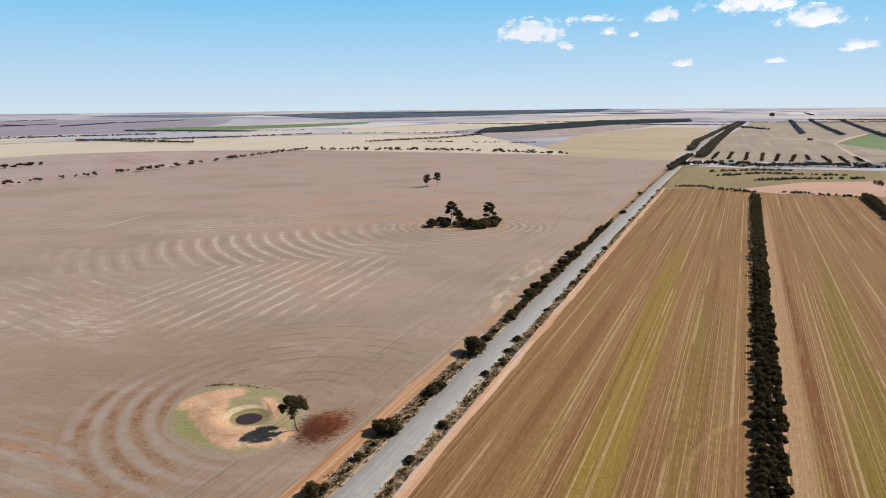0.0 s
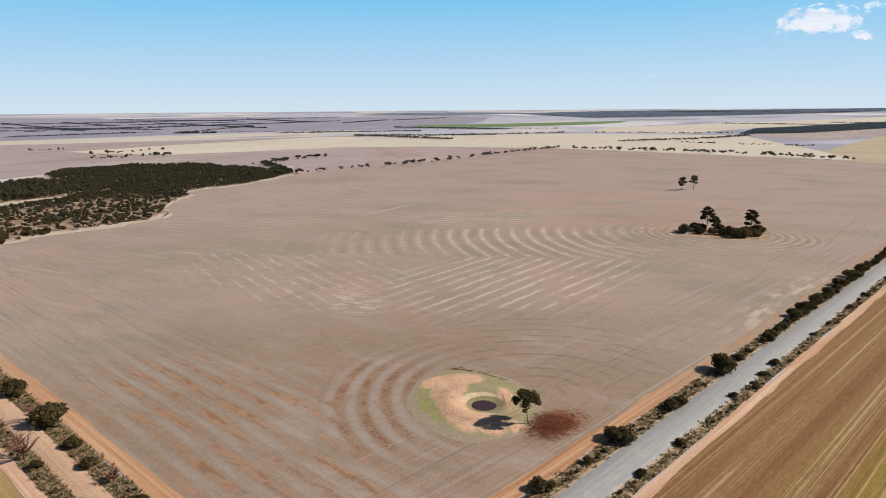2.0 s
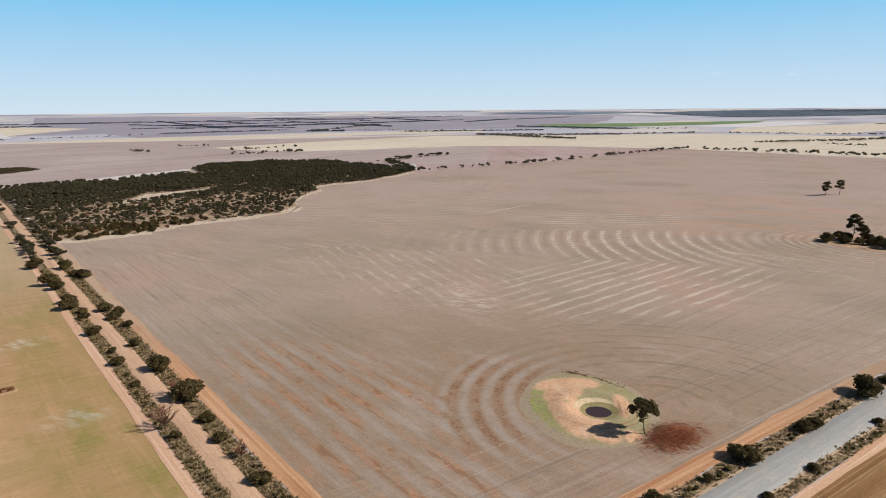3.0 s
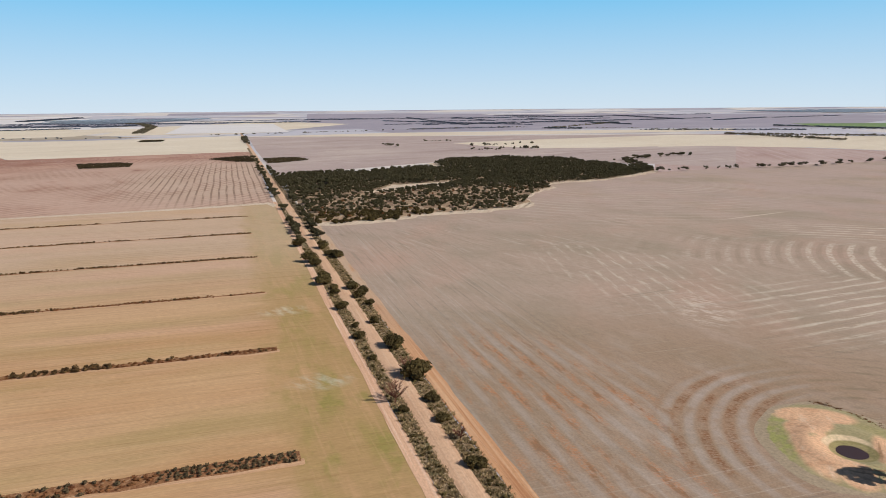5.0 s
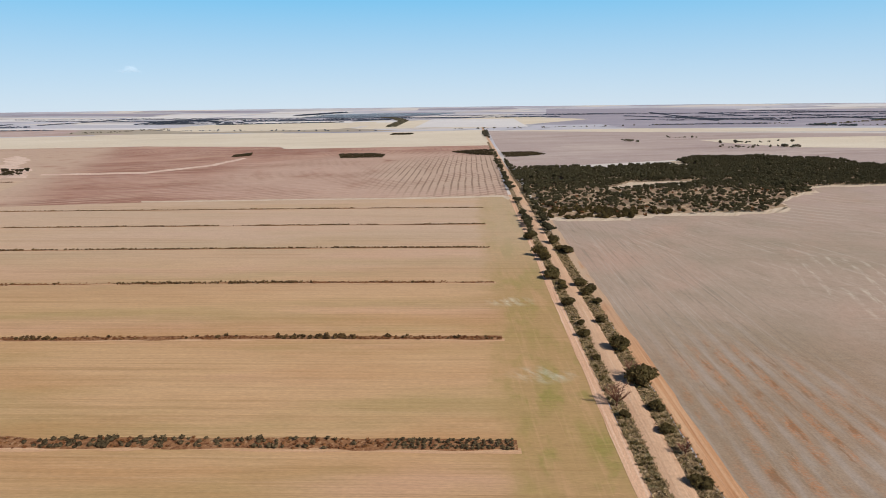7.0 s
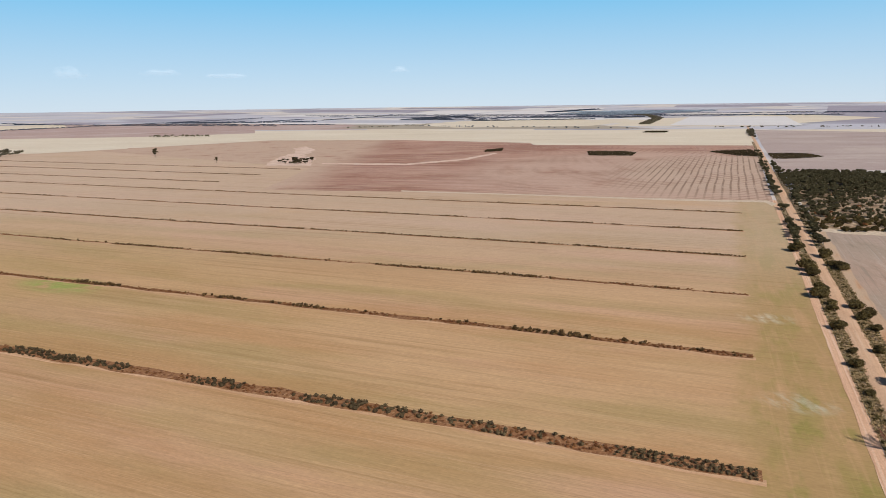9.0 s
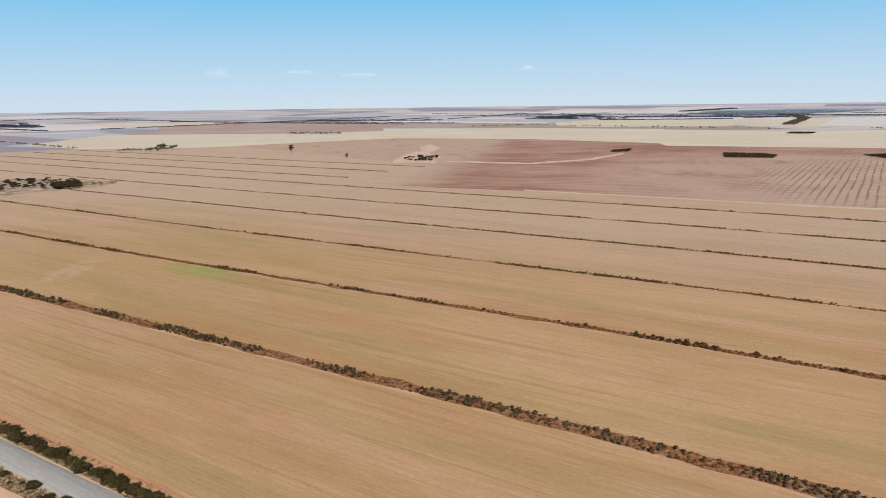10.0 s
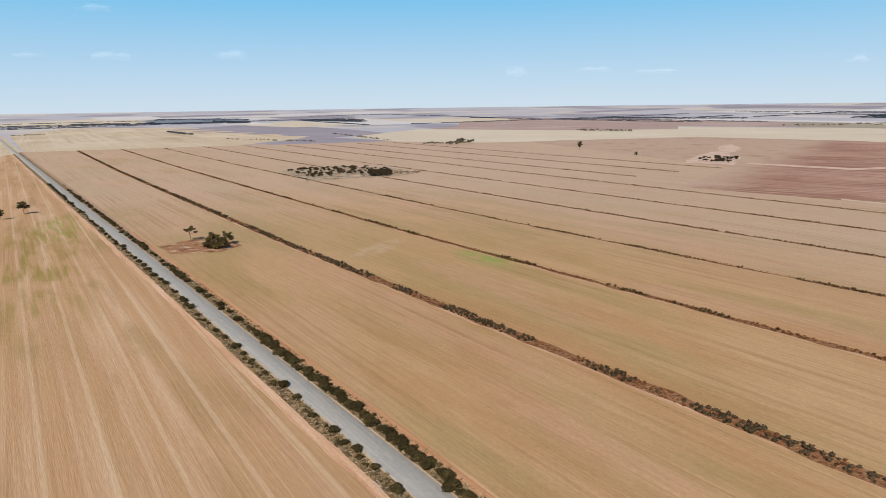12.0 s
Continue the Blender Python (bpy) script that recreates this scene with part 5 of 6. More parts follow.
def saltbush_rows():
    rng = rng_of(77)
    loose = 0
    for k, (x, near, far) in enumerate([(-124, 9.8, -1250), (-187, 9.8, -1240), (-249.5, 9.8, -1230), (-313, 9.8, -1210), (-375.5, 9.8, -1190), (-437, 9.8, -1150), (-490, -416, -1120), (-552, -418, -1100), (-612, -412, -1080)]):
        places, dry, y = [], [], near
        lines = (-1.6, -0.55, 0.55, 1.6) if k == 0 else ((-0.9, 0.0, 0.9) if k < 3 else (-0.4, 0.4))
        while y > far:
            y -= (1.15 if k == 0 and y > -62 else 0.95) + max(0, -y) * 0.002
            tidy = k == 0 and y > -16
            # stretches of dead brush between stretches of living shrubs
            state = noise.noise((y * 0.034, x, 2)) + (0.22 if k == 1 else 0.0) 
            gap = not tidy and noise.noise((y * 0.05, x, 8)) > 0.3
            if k == 0 and y > -108:
                # dead brush in two stretches, mixed with living shrubs between them
                state, gap = 1.0 if -28 < y < -16 or -104 < y < -90 else 0.35, False
            for j in lines:
                if rng.uniform() < (0.8 if gap else 0.06 if tidy else 0.28 if k == 0 else 0.16):
                    continue
                px, py = x + j + row_bend(y) + rng.uniform(-0.4, 0.4), y + rng.uniform(-0.5, 0.5)
                if -700 < py < -565 and -330 < px < -290:
                    continue
                px, h = (x + j + rng.uniform(-0.15, 0.15), rng.uniform(0.45, 0.7)) if tidy else (px, rng.uniform(0.5, 0.95) * (1.0 + 0.5 * noise.noise((py * 0.09, x, 4))))
                h *= 1.12 if k < 2 else 0.95
                if k < 3 and not tidy and state > 0.1 and rng.uniform() < (0.4 if state == 0.35 else 0.92):
                    dry.append((px, py, h * 0.5, 2.1))
                elif k == 0 and loose < 290 and py > -75:
                    loose += 1
                    ob = new("saltbush")
                    crown = new("crown", SALT_MESH[loose % 8])
                    crown.parent = ob
                    ob.matrix_world = Matrix.LocRotScale((px, py, 0.05), Euler((0, 0, loose * 1.3)), (h * 1.35, h * 1.35, h))
                    tagged(ob, "grey green saltbush in a planted row", "shrub", "nearest saltbush row")
                else:
                    places.append((px, py, h, 1.35))
        half = 2.2 if k == 0 else 1.5 if k == 1 else 0.8
        strip("planting_strip", "brown litter strip under a saltbush row", "dirt strip", BROWN_LITTER, 2, "y", x - half, x + half, far, near - 0.4, 0, 1.3, 4 if k < 3 else 9, row_bend)
        strip("planting_edge", "pale sandy edge along a saltbush row", "dirt strip", BROKEN, 1.9, "y", x + half - 1.0, x + half + (0.9 if k < 2 else 0.6), far, near + 0.2, 0, 0.9, 3.5 if k < 3 else 9, row_bend)
        stuff("saltbush_row", "planted row of grey green saltbush in tan stubble", "shrubs", SALT_LEAF if k == 0 else SALT_FAR, SHRUBS, places, "saltbush rows")
        if dry:
            stuff("dry_brush_row", "dead reddish brush in a saltbush row", "shrubs", DRY_LEAF, SHRUBS, dry)


saltbush_rows()

# roadside scrub: low shrubs and tussocks
def scrub():
    rng = rng_of(5)
    low, tufts = [], []
    for k in range(2600):
        y = -700 + 1400 * rng.uniform()
        if 26 < y < 47:
            continue
        west = rng.uniform() < 0.6
        # close to the junction and in the thicket it stands thick, elsewhere in loose patches
        thick = float(np.interp(y, (-700, -260, -170, 200, 235, 385, 420, 700), (0.1, 0.14, 0.8, 0.7, 1.0, 1.0, 0.16, 0.08))) * (1.0 if west else 0.7)
        if rng.uniform() > thick + 0.5 * noise.noise((y * 0.06, 3 if west else 8, 1)):
            continue
        x = rng.uniform(-62.8, -60.0) if west else rng.uniform(-52.0, -50)
        low.append((x + lane(y) + 56, y, rng.uniform(0.3, 0.9), 1.4))
    for k in range(900):
        x = -66 - 420 * rng.uniform()
        y = rng.uniform(39.2, 42.6) if rng.uniform() < 0.5 else rng.uniform(31.4, 34.2)
        low.append((x, y, rng.uniform(0.2, 0.8) ** 1.3, 1.5))
    stuff("roadside_scrub", "low dark scrub and tussocks on the verges", "scrub", BUSH_LEAF, SHRUBS, low)
    for k in range(13000):
        if rng.uniform() < 0.5:
            y = -300 + 600 * rng.uniform()
            x = rng.uniform(-63.5, -59.3) if rng.uniform() < 0.55 else rng.uniform(-52.8, -49.8)
            if 26 < y < 47:
                continue
            x += lane(y) + 56
        else:
            x = -66 - 260 * rng.uniform()
            y = rng.uniform(38.9, 43.2) if rng.uniform() < 0.5 else rng.uniform(31, 34.6)
        tufts.append((x, y, rng.uniform(0.15, 0.62), 1.6))
    stuff("dry_tussocks", "dry pale grass tussocks on the verges", "grass", TUFT, [tuft(200 + k) for k in range(5)], tufts)


scrub()
rim_rng = rng_of(88)
rim = [(-92 + u, 110.5 + 11.2 + 3.6 * math.sin((u + 21) / 16 * math.pi * 0.62) + rim_rng.normal(0, 0.7), rim_rng.uniform(0.15, 0.34), 1.8) for u in rim_rng.uniform(-21, -5, 90)]
stuff("rim_weeds", "dark dead weeds along the dam rim", "weeds", DRY_LEAF, [tuft(240 + k, 14) for k in range(5)], rim)


def road_hedge():
    """Rounded dark bushes on both verges of the road, south of the junction."""
    rng = rng_of(15)
    y, n = 22.0, 0
    while y > -640:
        y -= rng.uniform(1.6, 3.2) if y > -175 or noise.noise((y * 0.03, 1, 1)) > 0.1 else rng.uniform(4, 14)
        h = rng.uniform(1.3, 2.4)
        n += 1
        plant("roadside_bush", BELT_MESH[n % 6], lane(y) - 4.4 + rng.uniform(-0.7, 0.7), y, h, n * 1.3, "dark rounded roadside bush on the sealed road verge", "bush", "bushes along the road", 1.25)
    y = 24.0
    while y > -700:
        y -= rng.uniform(3, 11)
        h = rng.uniform(1.0, 2.2)
        n += 1
        plant("roadside_bush", BELT_MESH[n % 6], lane(y) + 4.2 + rng.uniform(-0.6, 0.6), y, h, n * 1.7, "dark rounded roadside bush on the sealed road verge", "bush", "bushes along the road", 1.2)


road_hedge()

# mallee woodland at the corner of the paddock
def woodland():
    rng = rng_of(9)
    edge = [(-394, 44), (-390, 58), (-392, 92), (-406, 113), (-407, 132), (-410, 172), (-426, 198), (-454, 206), (-482, 224), (-508, 252), (-529, 256), (-542, 282), (-543, 316), (-564, 358), (-596, 411), (-640, 430)]
    back = [(-654, 407), (-706, 409), (-762, 395), (-818, 343), (-818, 267), (-784, 233), (-694, 224), (-726, 213), (-716, 170), (-693, 135), (-698, 107), (-697, 46)]
    whole = edge + back
    bar = [(-534, 98), (-546, 116), (-572, 133), (-578, 168), (-584, 200), (-562, 190), (-548, 155), (-534, 127), (-526, 112)]
    land("woodland_floor", "pale sandy leaf-strewn woodland floor", "ground", WOOD_SOIL, 2, wavy(whole, 5, 10), 60)
    land("sand_track", "white sand clearing through the mallee woodland", "sand", SAND, 3, wavy(bar, 4, 8), 60)
    land("sand_notch", "white sand bay at the back of the mallee woodland", "sand", SAND, 3, wavy([(-692, 220), (-728, 216), (-776, 224), (-782, 238), (-730, 240), (-700, 232)], 4, 8), 60)
    rim = [(x + 7, y - 2) for x, y in edge]
    land("sand_edge", "white sand margin along the mallee woodland", "sand", SAND, 2.5, wavy(rim + [(x - 6, y + 3) for x, y in edge[::-1]], 6, 6), 60)
    near, rest, dry = [], [], []
    for tries in range(19000):
        x, y = rng.uniform(-830, -390), rng.uniform(44, 445)
        if not inside(x, y, whole) or inside(x, y, bar):
            continue
        # open mallee towards the paddock, close canopy behind the sand bar
        f = min(1.0, max(0.0, (-x - 510) / 50)) if y < 235 else 1.0
        patch = 0.4 * noise.noise((x * 0.04, y * 0.04, 6)) + 0.8 * noise.noise((x * 0.15, y * 0.15, 3))
        if patch + rng.uniform(-0.3, 0.3) < -0.07 - 0.27 * f:
            continue
        tall = 1.0 + 0.45 * noise.noise((x * 0.03, y * 0.03, 12))
        h = rng.uniform(1.4, 3.6) * (1 - f) + rng.uniform(2.0, 4.8) * tall * f
        if f < 0.5 and rng.uniform() < 0.07:
            dry.append((x, y, h * 0.7, rng.uniform(0.8, 1.2)))
        else:
            (near if x > -430 and y < 130 else rest).append((x, y, h, rng.uniform(0.85, 1.3)))
    for k, (x, y, h, w) in enumerate(near[:200]):
        plant("mallee_tree", BUSH_MESH[k % 6], x, y, h, k * 1.37, "olive green multi-stemmed mallee at the woodland edge", "tree", "mallee woodland", 0.9)
    stuff("mallee_woodland", "dense olive green mallee woodland on sandy ground", "woodland", MALLEE_LEAF, TREES, rest + near[200:])
    stuff("dry_mallee", "reddish dying mallee scattered in the open woodland", "woodland", DRY_LEAF, TREES, dry)
    # a loose tail of single trees running out to the fence
    tail = [(-590, 405), (-640, 428), (-690, 440), (-730, 458), (-743, 494), (-760, 527), (-779, 561), (-770, 584)]
    for k in range(78):
        i = min(6, int(rng.uniform() * 7))
        f = rng.uniform()
        x, y = (tail[i][j] + (tail[i + 1][j] - tail[i][j]) * f + rng.normal(0, 5) for j in (0, 1))
        plant("mallee_tree", tree_pairs(MALLEE_LEAF)[k % 8], x, y, rng.uniform(2.4, 5.2), k * 1.7, "single dark mallee tree on bare grey soil", "tree", "mallee woodland", rng.uniform(1.1, 1.6))


woodland()
tree_line("mallee trees lining the gravel track", [(-345, 32), (-480, 32), (-720, 32)], 3, 8, 5.6, MALLEE_LEAF)
tree_line("mallee trees lining the gravel track", [(-345, 42), (-480, 42), (-800, 42)], 3, 7, 5.4, MALLEE_LEAF)
tree_line("mallee trees lining the gravel track", [(-720, 32), (-800, 32), (-1000, 32)], 6, 4, 5.5, MALLEE_LEAF)

# ---- far rows and woods ----
tree_line("row of dark trees along the paddock fence", [(-587, 920), (-419, 954), (-309, 946), (-198, 931)], 8, 9, 8.5)
tree_line("row of dark trees along the paddock fence", [(-625, 939), (-606, 742), (-583, 598), (-586, 515), (-593, 439), (-592, 406)], 8, 7, 7)
tree_line("dark windbreak belt between far fields", [(-1253, 1060), (-1112, 1146), (-1022, 1277)], 22, 26, 7)
tree_line("dark windbreak belt between far fields", [(-1022, 1277), (-951, 1482)], 10, 10, 7)
tree_line("scattered windbreak trees between far fields", [(-901, 1494), (-691, 1575), (-592, 1632)], 10, 7, 7)
tree_line("dark windbreak belt between far fields", [(-633, 1151), (-561, 1307), (-535, 1511)], 14, 18, 7)
tree_line("scattered windbreak trees between far fields", [(-529, 1178), (-316, 1194)], 8, 8, 6)
tree_line("scattered windbreak trees between far fields", [(-1501, 1043), (-1472, 1192), (-1353, 1458), (-1111, 1718)], 10, 5, 6)
tree_line("dark trees lining the sealed road", [(-55, 734), (-52, 830), (-46, 943)], 6, 22, 7.5)
tree_line("dark trees lining the sealed road", [(-52, 1060), (-53, 1321), (-15, 2053), (23, 2626)], 9, 22, 8)
tree_line("dark trees lining the sealed road", [(-33, 927), (-24, 1290), (-3, 1894), (37, 2567)], 12, 30, 8.5)
tree_line("dense trees sheltering the farmstead", [(-49, 799), (-11, 827), (23, 822)], 10, 24, 7)
tree_line("dense trees sheltering the farmstead", [(25, 801), (90, 836), (140, 837)], 14, 40, 6.5)
tree_line("scrub line beside the olive pasture", [(-17, 733), (30, 768), (58, 764)], 8, 28, 3.4)
tree_line("scrub line beside the olive pasture", [(-9, 694), (31, 730), (103, 731)], 6, 24, 3.4)
tree_line("scrub line beside the pink soil", [(20, 656), (52, 683), (113, 708)], 8, 28, 3.4)
tree_line("scrub line at the end of the striped field", [(-41, 590), (-16, 599)], 4, 28, 3.0)
tree_line("scrub line at the end of the striped field", [(-15, 587), (20, 568)], 4, 28, 3.0)
tree_line("scrub line at the end of the striped field", [(37, 578), (70, 568), (93, 562)], 5, 28, 3.0)
tree_line("scrub beside the pink soil", [(115, 670), (119, 649)], 6, 24, 4)
tree_line("planted windbreak in the stubble behind the farm", [(195, 2824), (146, 1718)], 8, 24, 6)
tree_line("planted windbreak in the stubble behind the farm", [(263, 2891), (217, 1675)], 8, 24, 6)
tree_line("planted windbreak in the stubble behind the farm", [(365, 2890), (285, 1609)], 8, 24, 6)
tree_line("planted windbreak in the stubble behind the farm", [(259, 2891), (505, 2886)], 14, 20, 7)
tree_line("planted windbreak in the stubble behind the farm", [(8, 2145), (90, 1947)], 10, 22, 8)
tree_line("trees on the rise behind the woodland", [(-967, 333), (-974, 396), (-980, 469)], 20, 6, 8)
tree_line("trees on the rise behind the woodland", [(-1070, 378), (-1096, 504)], 20, 4, 8)
tree_line("scattered trees in the fallow field", [(-1180, 258), (-1121, 274)], 10, 9, 7)
tree_line("scattered trees in the fallow field", [(-1271, 349), (-1249, 408)], 8, 9, 6)
tree_line("dark trees beside the gravel track", [(-1600, 36), (-1296, 36)], 10, 16, 8)
tree_line("windbreak belt in the far distance", [(-1947, -220), (-2483, -234), (-2827, -298), (-2924, -365)], 30, 22, 8)
tree_line("windbreak belt in the far distance", [(-2813, -264), (-2822, 369)], 16, 14, 8)
tree_line("windbreak belt in the far distance", [(-2382, -1107), (-2625, -937), (-2693, -461)], 16, 12, 8)
tree_line("windbreak belt in the far distance", [(-1770, 860), (-2102, 1252)], 14, 9, 8)
tree_line("windbreak belt in the far distance", [(-1830, -853), (-1801, -762), (-1691, -200)], 10, 3, 7)
tree_line("windbreak belt in the far distance", [(-1763, -42), (-1825, 269), (-1952, 790), (-1460, 1233)], 10, 4, 7)
tree_line("row of dark trees in the pinkish field", [(-1161, -1177), (-1203, -1054)], 16, 14, 8)
tree_line("dark trees beside the cream stubble", [(-700, -1011), (-708, -975)], 14, 9, 9)
tree_line("scattered trees in the grey pasture", [(-1668, -987), (-1751, -907), (-1923, -843)], 50, 6, 7)
tree_line("windbreak belt in the far distance", [(-1938, -1872), (-2022, -1589), (-2146, -1386)], 16, 12, 8)
tree_line("windbreak belt in the far distance", [(-2390, -1094), (-2449, -800)], 24, 18, 8)
tree_line("windbreak belt in the far distance", [(-2577, -841), (-2667, -300)], 20, 14, 8)
tree_line("windbreak belt in the far distance", [(-281, -2882), (-389, -2842)], 60, 26, 9)
tree_line("windbreak belt in the far distance", [(-389, -2842), (-818, -2591)], 20, 16, 9)
tree_line("windbreak belt in the far distance", [(-653, -3263), (-947, -2920)], 40, 22, 9)
tree_line("windbreak belt in the far distance", [(-1129, -2684), (-1266, -2495)], 50, 24, 9)
tree_line("dark scrub belt in the fallow field", [(-418, -1976), (-421, -1736)], 14, 18, 6)
tree_line("dark scrub belt in the striped field", [(-58, -2057), (-133, -2061)], 10, 16, 5)
tree_line("scattered trees on the far field boundary", [(-688, -1506), (-631, -1131)], 8, 6, 5)
tree_line("scattered trees on the far field boundary", [(-416, -1437), (-515, -1203)], 8, 7, 5)
tree_line("row of dark trees at the cream stubble edge", [(-618, -988), (-641, -940), (-691, -958)], 14, 12, 9)
tree_line("windbreak belt in the far distance", [(-1940, -1890), (-2081, -1613)], 16, 12, 8)
tree_line("lone dark tree in the pale stubble", [(130, 1402), (135, 1403)], 4, 60, 7)
forest("dark eucalypt forest in the distance", [(-581, 1599), (-484, 1766), (-365, 2297), (-133, 2680), (-159, 2958), (-476, 2722), (-655, 1900)], 4.5)
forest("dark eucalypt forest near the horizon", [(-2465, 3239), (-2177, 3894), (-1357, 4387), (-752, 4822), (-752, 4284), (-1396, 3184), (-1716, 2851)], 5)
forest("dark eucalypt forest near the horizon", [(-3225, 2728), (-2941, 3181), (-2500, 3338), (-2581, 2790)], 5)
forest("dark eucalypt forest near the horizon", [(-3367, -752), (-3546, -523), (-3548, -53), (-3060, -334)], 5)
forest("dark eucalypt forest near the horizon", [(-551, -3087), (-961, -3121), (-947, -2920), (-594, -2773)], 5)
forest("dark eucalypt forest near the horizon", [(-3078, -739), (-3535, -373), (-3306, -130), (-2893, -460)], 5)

# ---- tree islands, plantations and ruins ----
land("island_floor", "pale worn soil under the tree island", "ground", ISLAND_SOIL, 3, wavy([(-158, 343), (-140, 338), (-122, 340), (-112, 356), (-116, 372), (-134, 374), (-154, 368)], 4, 5), 40)
land("stubble_clearing", "bare brown and pale soil round a tree clump", "ground", CLEARING_SOIL, 3, wavy([(-63, -350), (-65, -326), (-86, -316), (-99, -326), (-96, -345), (-82, -356)], 3, 5), 40)
land("farm_track", "pale sandy track round the green crop", "track", PINK_SAND, 3, [(152, 841), (152, 1052), (162, 1315), (197, 1472), (272, 1731), (275, 1774), (202, 1530), (160, 1327), (147, 1042), (150, 853)], 60)
land("grove_floor", "pale grey bare soil under a scattered grove", "ground", GROVE_SOIL, 3, wavy([(-253, -692), (-236, -575), (-278, -575), (-314, -564), (-356, -577), (-361, -637), (-327, -705)], 4, 10), 60)
land("ruin_sand", "pale pink sand drift round a bush cluster", "ground", PINK_SAND, 3, wavy([(-631, -479), (-646, -429), (-743, -484), (-765, -515), (-883, -575), (-952, -640), (-901, -626), (-817, -563), (-743, -542)], 6, 12), 60)
land("farm_track", "pale sandy farm track across the field edge", "track", SAND, 3, wavy([(-484, 30), (-497, 25), (-488, -30), (-483, -122), (-476, -233), (-470, -230), (-477, -121), (-480, -30), (-488, 24), (-472, 27)], 1, 12), 60)
land("farm_track", "pale sandy track through the red field", "track", PINK_SAND, 3, wavy([(-667, -426), (-678, -325), (-765, -285), (-868, -283), (-877, -291), (-770, -298), (-697, -334), (-680, -434)], 3, 12), 60)



def plantation(label, outline, h, gap, material):
    rng = rng_of(int(abs(outline[0][0])) + 1)
    xs, ys = [p[0] for p in outline], [p[1] for p in outline]
    places = []
    for k in range(int((max(xs) - min(xs)) * (max(ys) - min(ys)) / gap ** 2)):
        x, y = rng.uniform(min(xs), max(xs)), rng.uniform(min(ys), max(ys))
        if inside(x, y, outline):
            places.append((x, y, h * rng.uniform(0.7, 1.3), 1.4))
    stuff("plantation", label, "scrub", material, TREES if h > 2.5 else SPECKS, places)


plantation("brown scrub plantation in the red field", [(-884, -309), (-922, -316), (-959, -304), (-908, -290)], 1.5, 1.8, PLANT_LEAF)
plantation("brown scrub plantation in the red field", [(-913, -173), (-855, -160), (-862, -108), (-911, -111), (-929, -130), (-924, -175)], 1.5, 1.8, PLANT_LEAF)
plantation("brown scrub plantation beside the gravel track", [(-949, -24), (-967, -10), (-994, 26), (-882, 31), (-889, 11)], 1.5, 1.8, PLANT_LEAF)
plantation("brown scrub plantation beside the gravel track", [(-932, 44), (-937, 86), (-892, 99), (-862, 73), (-850, 45)], 1.5, 1.8, PLANT_LEAF)
plantation("brown scrub plantation in the cream stubble", [(-1501, -171), (-1571, -170), (-1572, -123), (-1502, -127)], 1.5, 1.8, PLANT_LEAF)
plantation("scattered low dark trees in a bare grove", [(-258, -688), (-249, -607), (-292, -604), (-305, -593), (-350, -630), (-321, -692)], 2.8, 7.5, PLANT_LEAF)
plantation("dense low dark trees in a bare grove", [(-315, -613), (-299, -577), (-314, -564), (-336, -602)], 3.8, 3.6, PLANT_LEAF)
plantation("brown dead brush at the end of a grove", [(-322, -577), (-353, -572), (-362, -587), (-338, -608)], 1.2, 4, DRY_LEAF)
plantation("dark bush cluster on pale sand", [(-671, -490), (-649, -452), (-672, -441), (-720, -472), (-723, -503)], 3.4, 8, PLANT_LEAF)
tree_line("short planted windbreak behind the farmstead", [(-14, 1032), (-19, 902)], 3, 40, 3.2, BELT_LEAF)
tree_line("short planted windbreak behind the farmstead", [(4, 1038), (-1, 907)], 3, 40, 3.2, BELT_LEAF)
tree_line("short planted windbreak behind the farmstead", [(23, 1031), (18, 895)], 3, 40, 3.2, BELT_LEAF)
tree_line("short planted windbreak behind the farmstead", [(42, 1025), (35, 891)], 3, 40, 3.2, BELT_LEAF)
tree_line("short planted windbreak behind the farmstead", [(60, 1008), (50, 887)], 3, 40, 3.2, BELT_LEAF)
tree_line("short planted windbreak behind the farmstead", [(79, 1002), (66, 884)], 3, 40, 3.2, BELT_LEAF)
tree_line("short planted windbreak behind the farmstead", [(91, 995), (86, 873)], 3, 40, 3.2, BELT_LEAF)
tree_line("short planted windbreak behind the farmstead", [(109, 990), (106, 879)], 3, 40, 3.2, BELT_LEAF)
tree_line("short planted windbreak behind the farmstead", [(127, 985), (123, 879)], 3, 40, 3.2, BELT_LEAF)
tree_line("short planted windbreak behind the farmstead", [(144, 981), (140, 877)], 3, 40, 3.2, BELT_LEAF)



# ---- the farmstead ----
TIN = debris("weathered_tin", (204, 206, 208), (176, 176, 176), (226, 228, 230), 3)
RUST = debris("rusty_tin", (150, 122, 108), (120, 88, 74), (176, 160, 150), 2)
WALL = debris("cream_wall", (206, 196, 178), (186, 174, 156), (218, 210, 196), 3)
DARK = debris("dark_opening", (46, 42, 40), (36, 34, 32), (58, 54, 50), 1)


def box_mesh(name, size, material, at=(0, 0, 0)):
    bm = bmesh.new()
    bmesh.ops.create_cube(bm, size=1)
    bmesh.ops.scale(bm, vec=size, verts=bm.verts)
    bmesh.ops.translate(bm, vec=(at[0], at[1], at[2] + size[2] / 2), verts=bm.verts)
    me = bpy.data.meshes.new(name)
    bm.to_mesh(me)
    bm.free()
    me.materials.append(material)
    return me


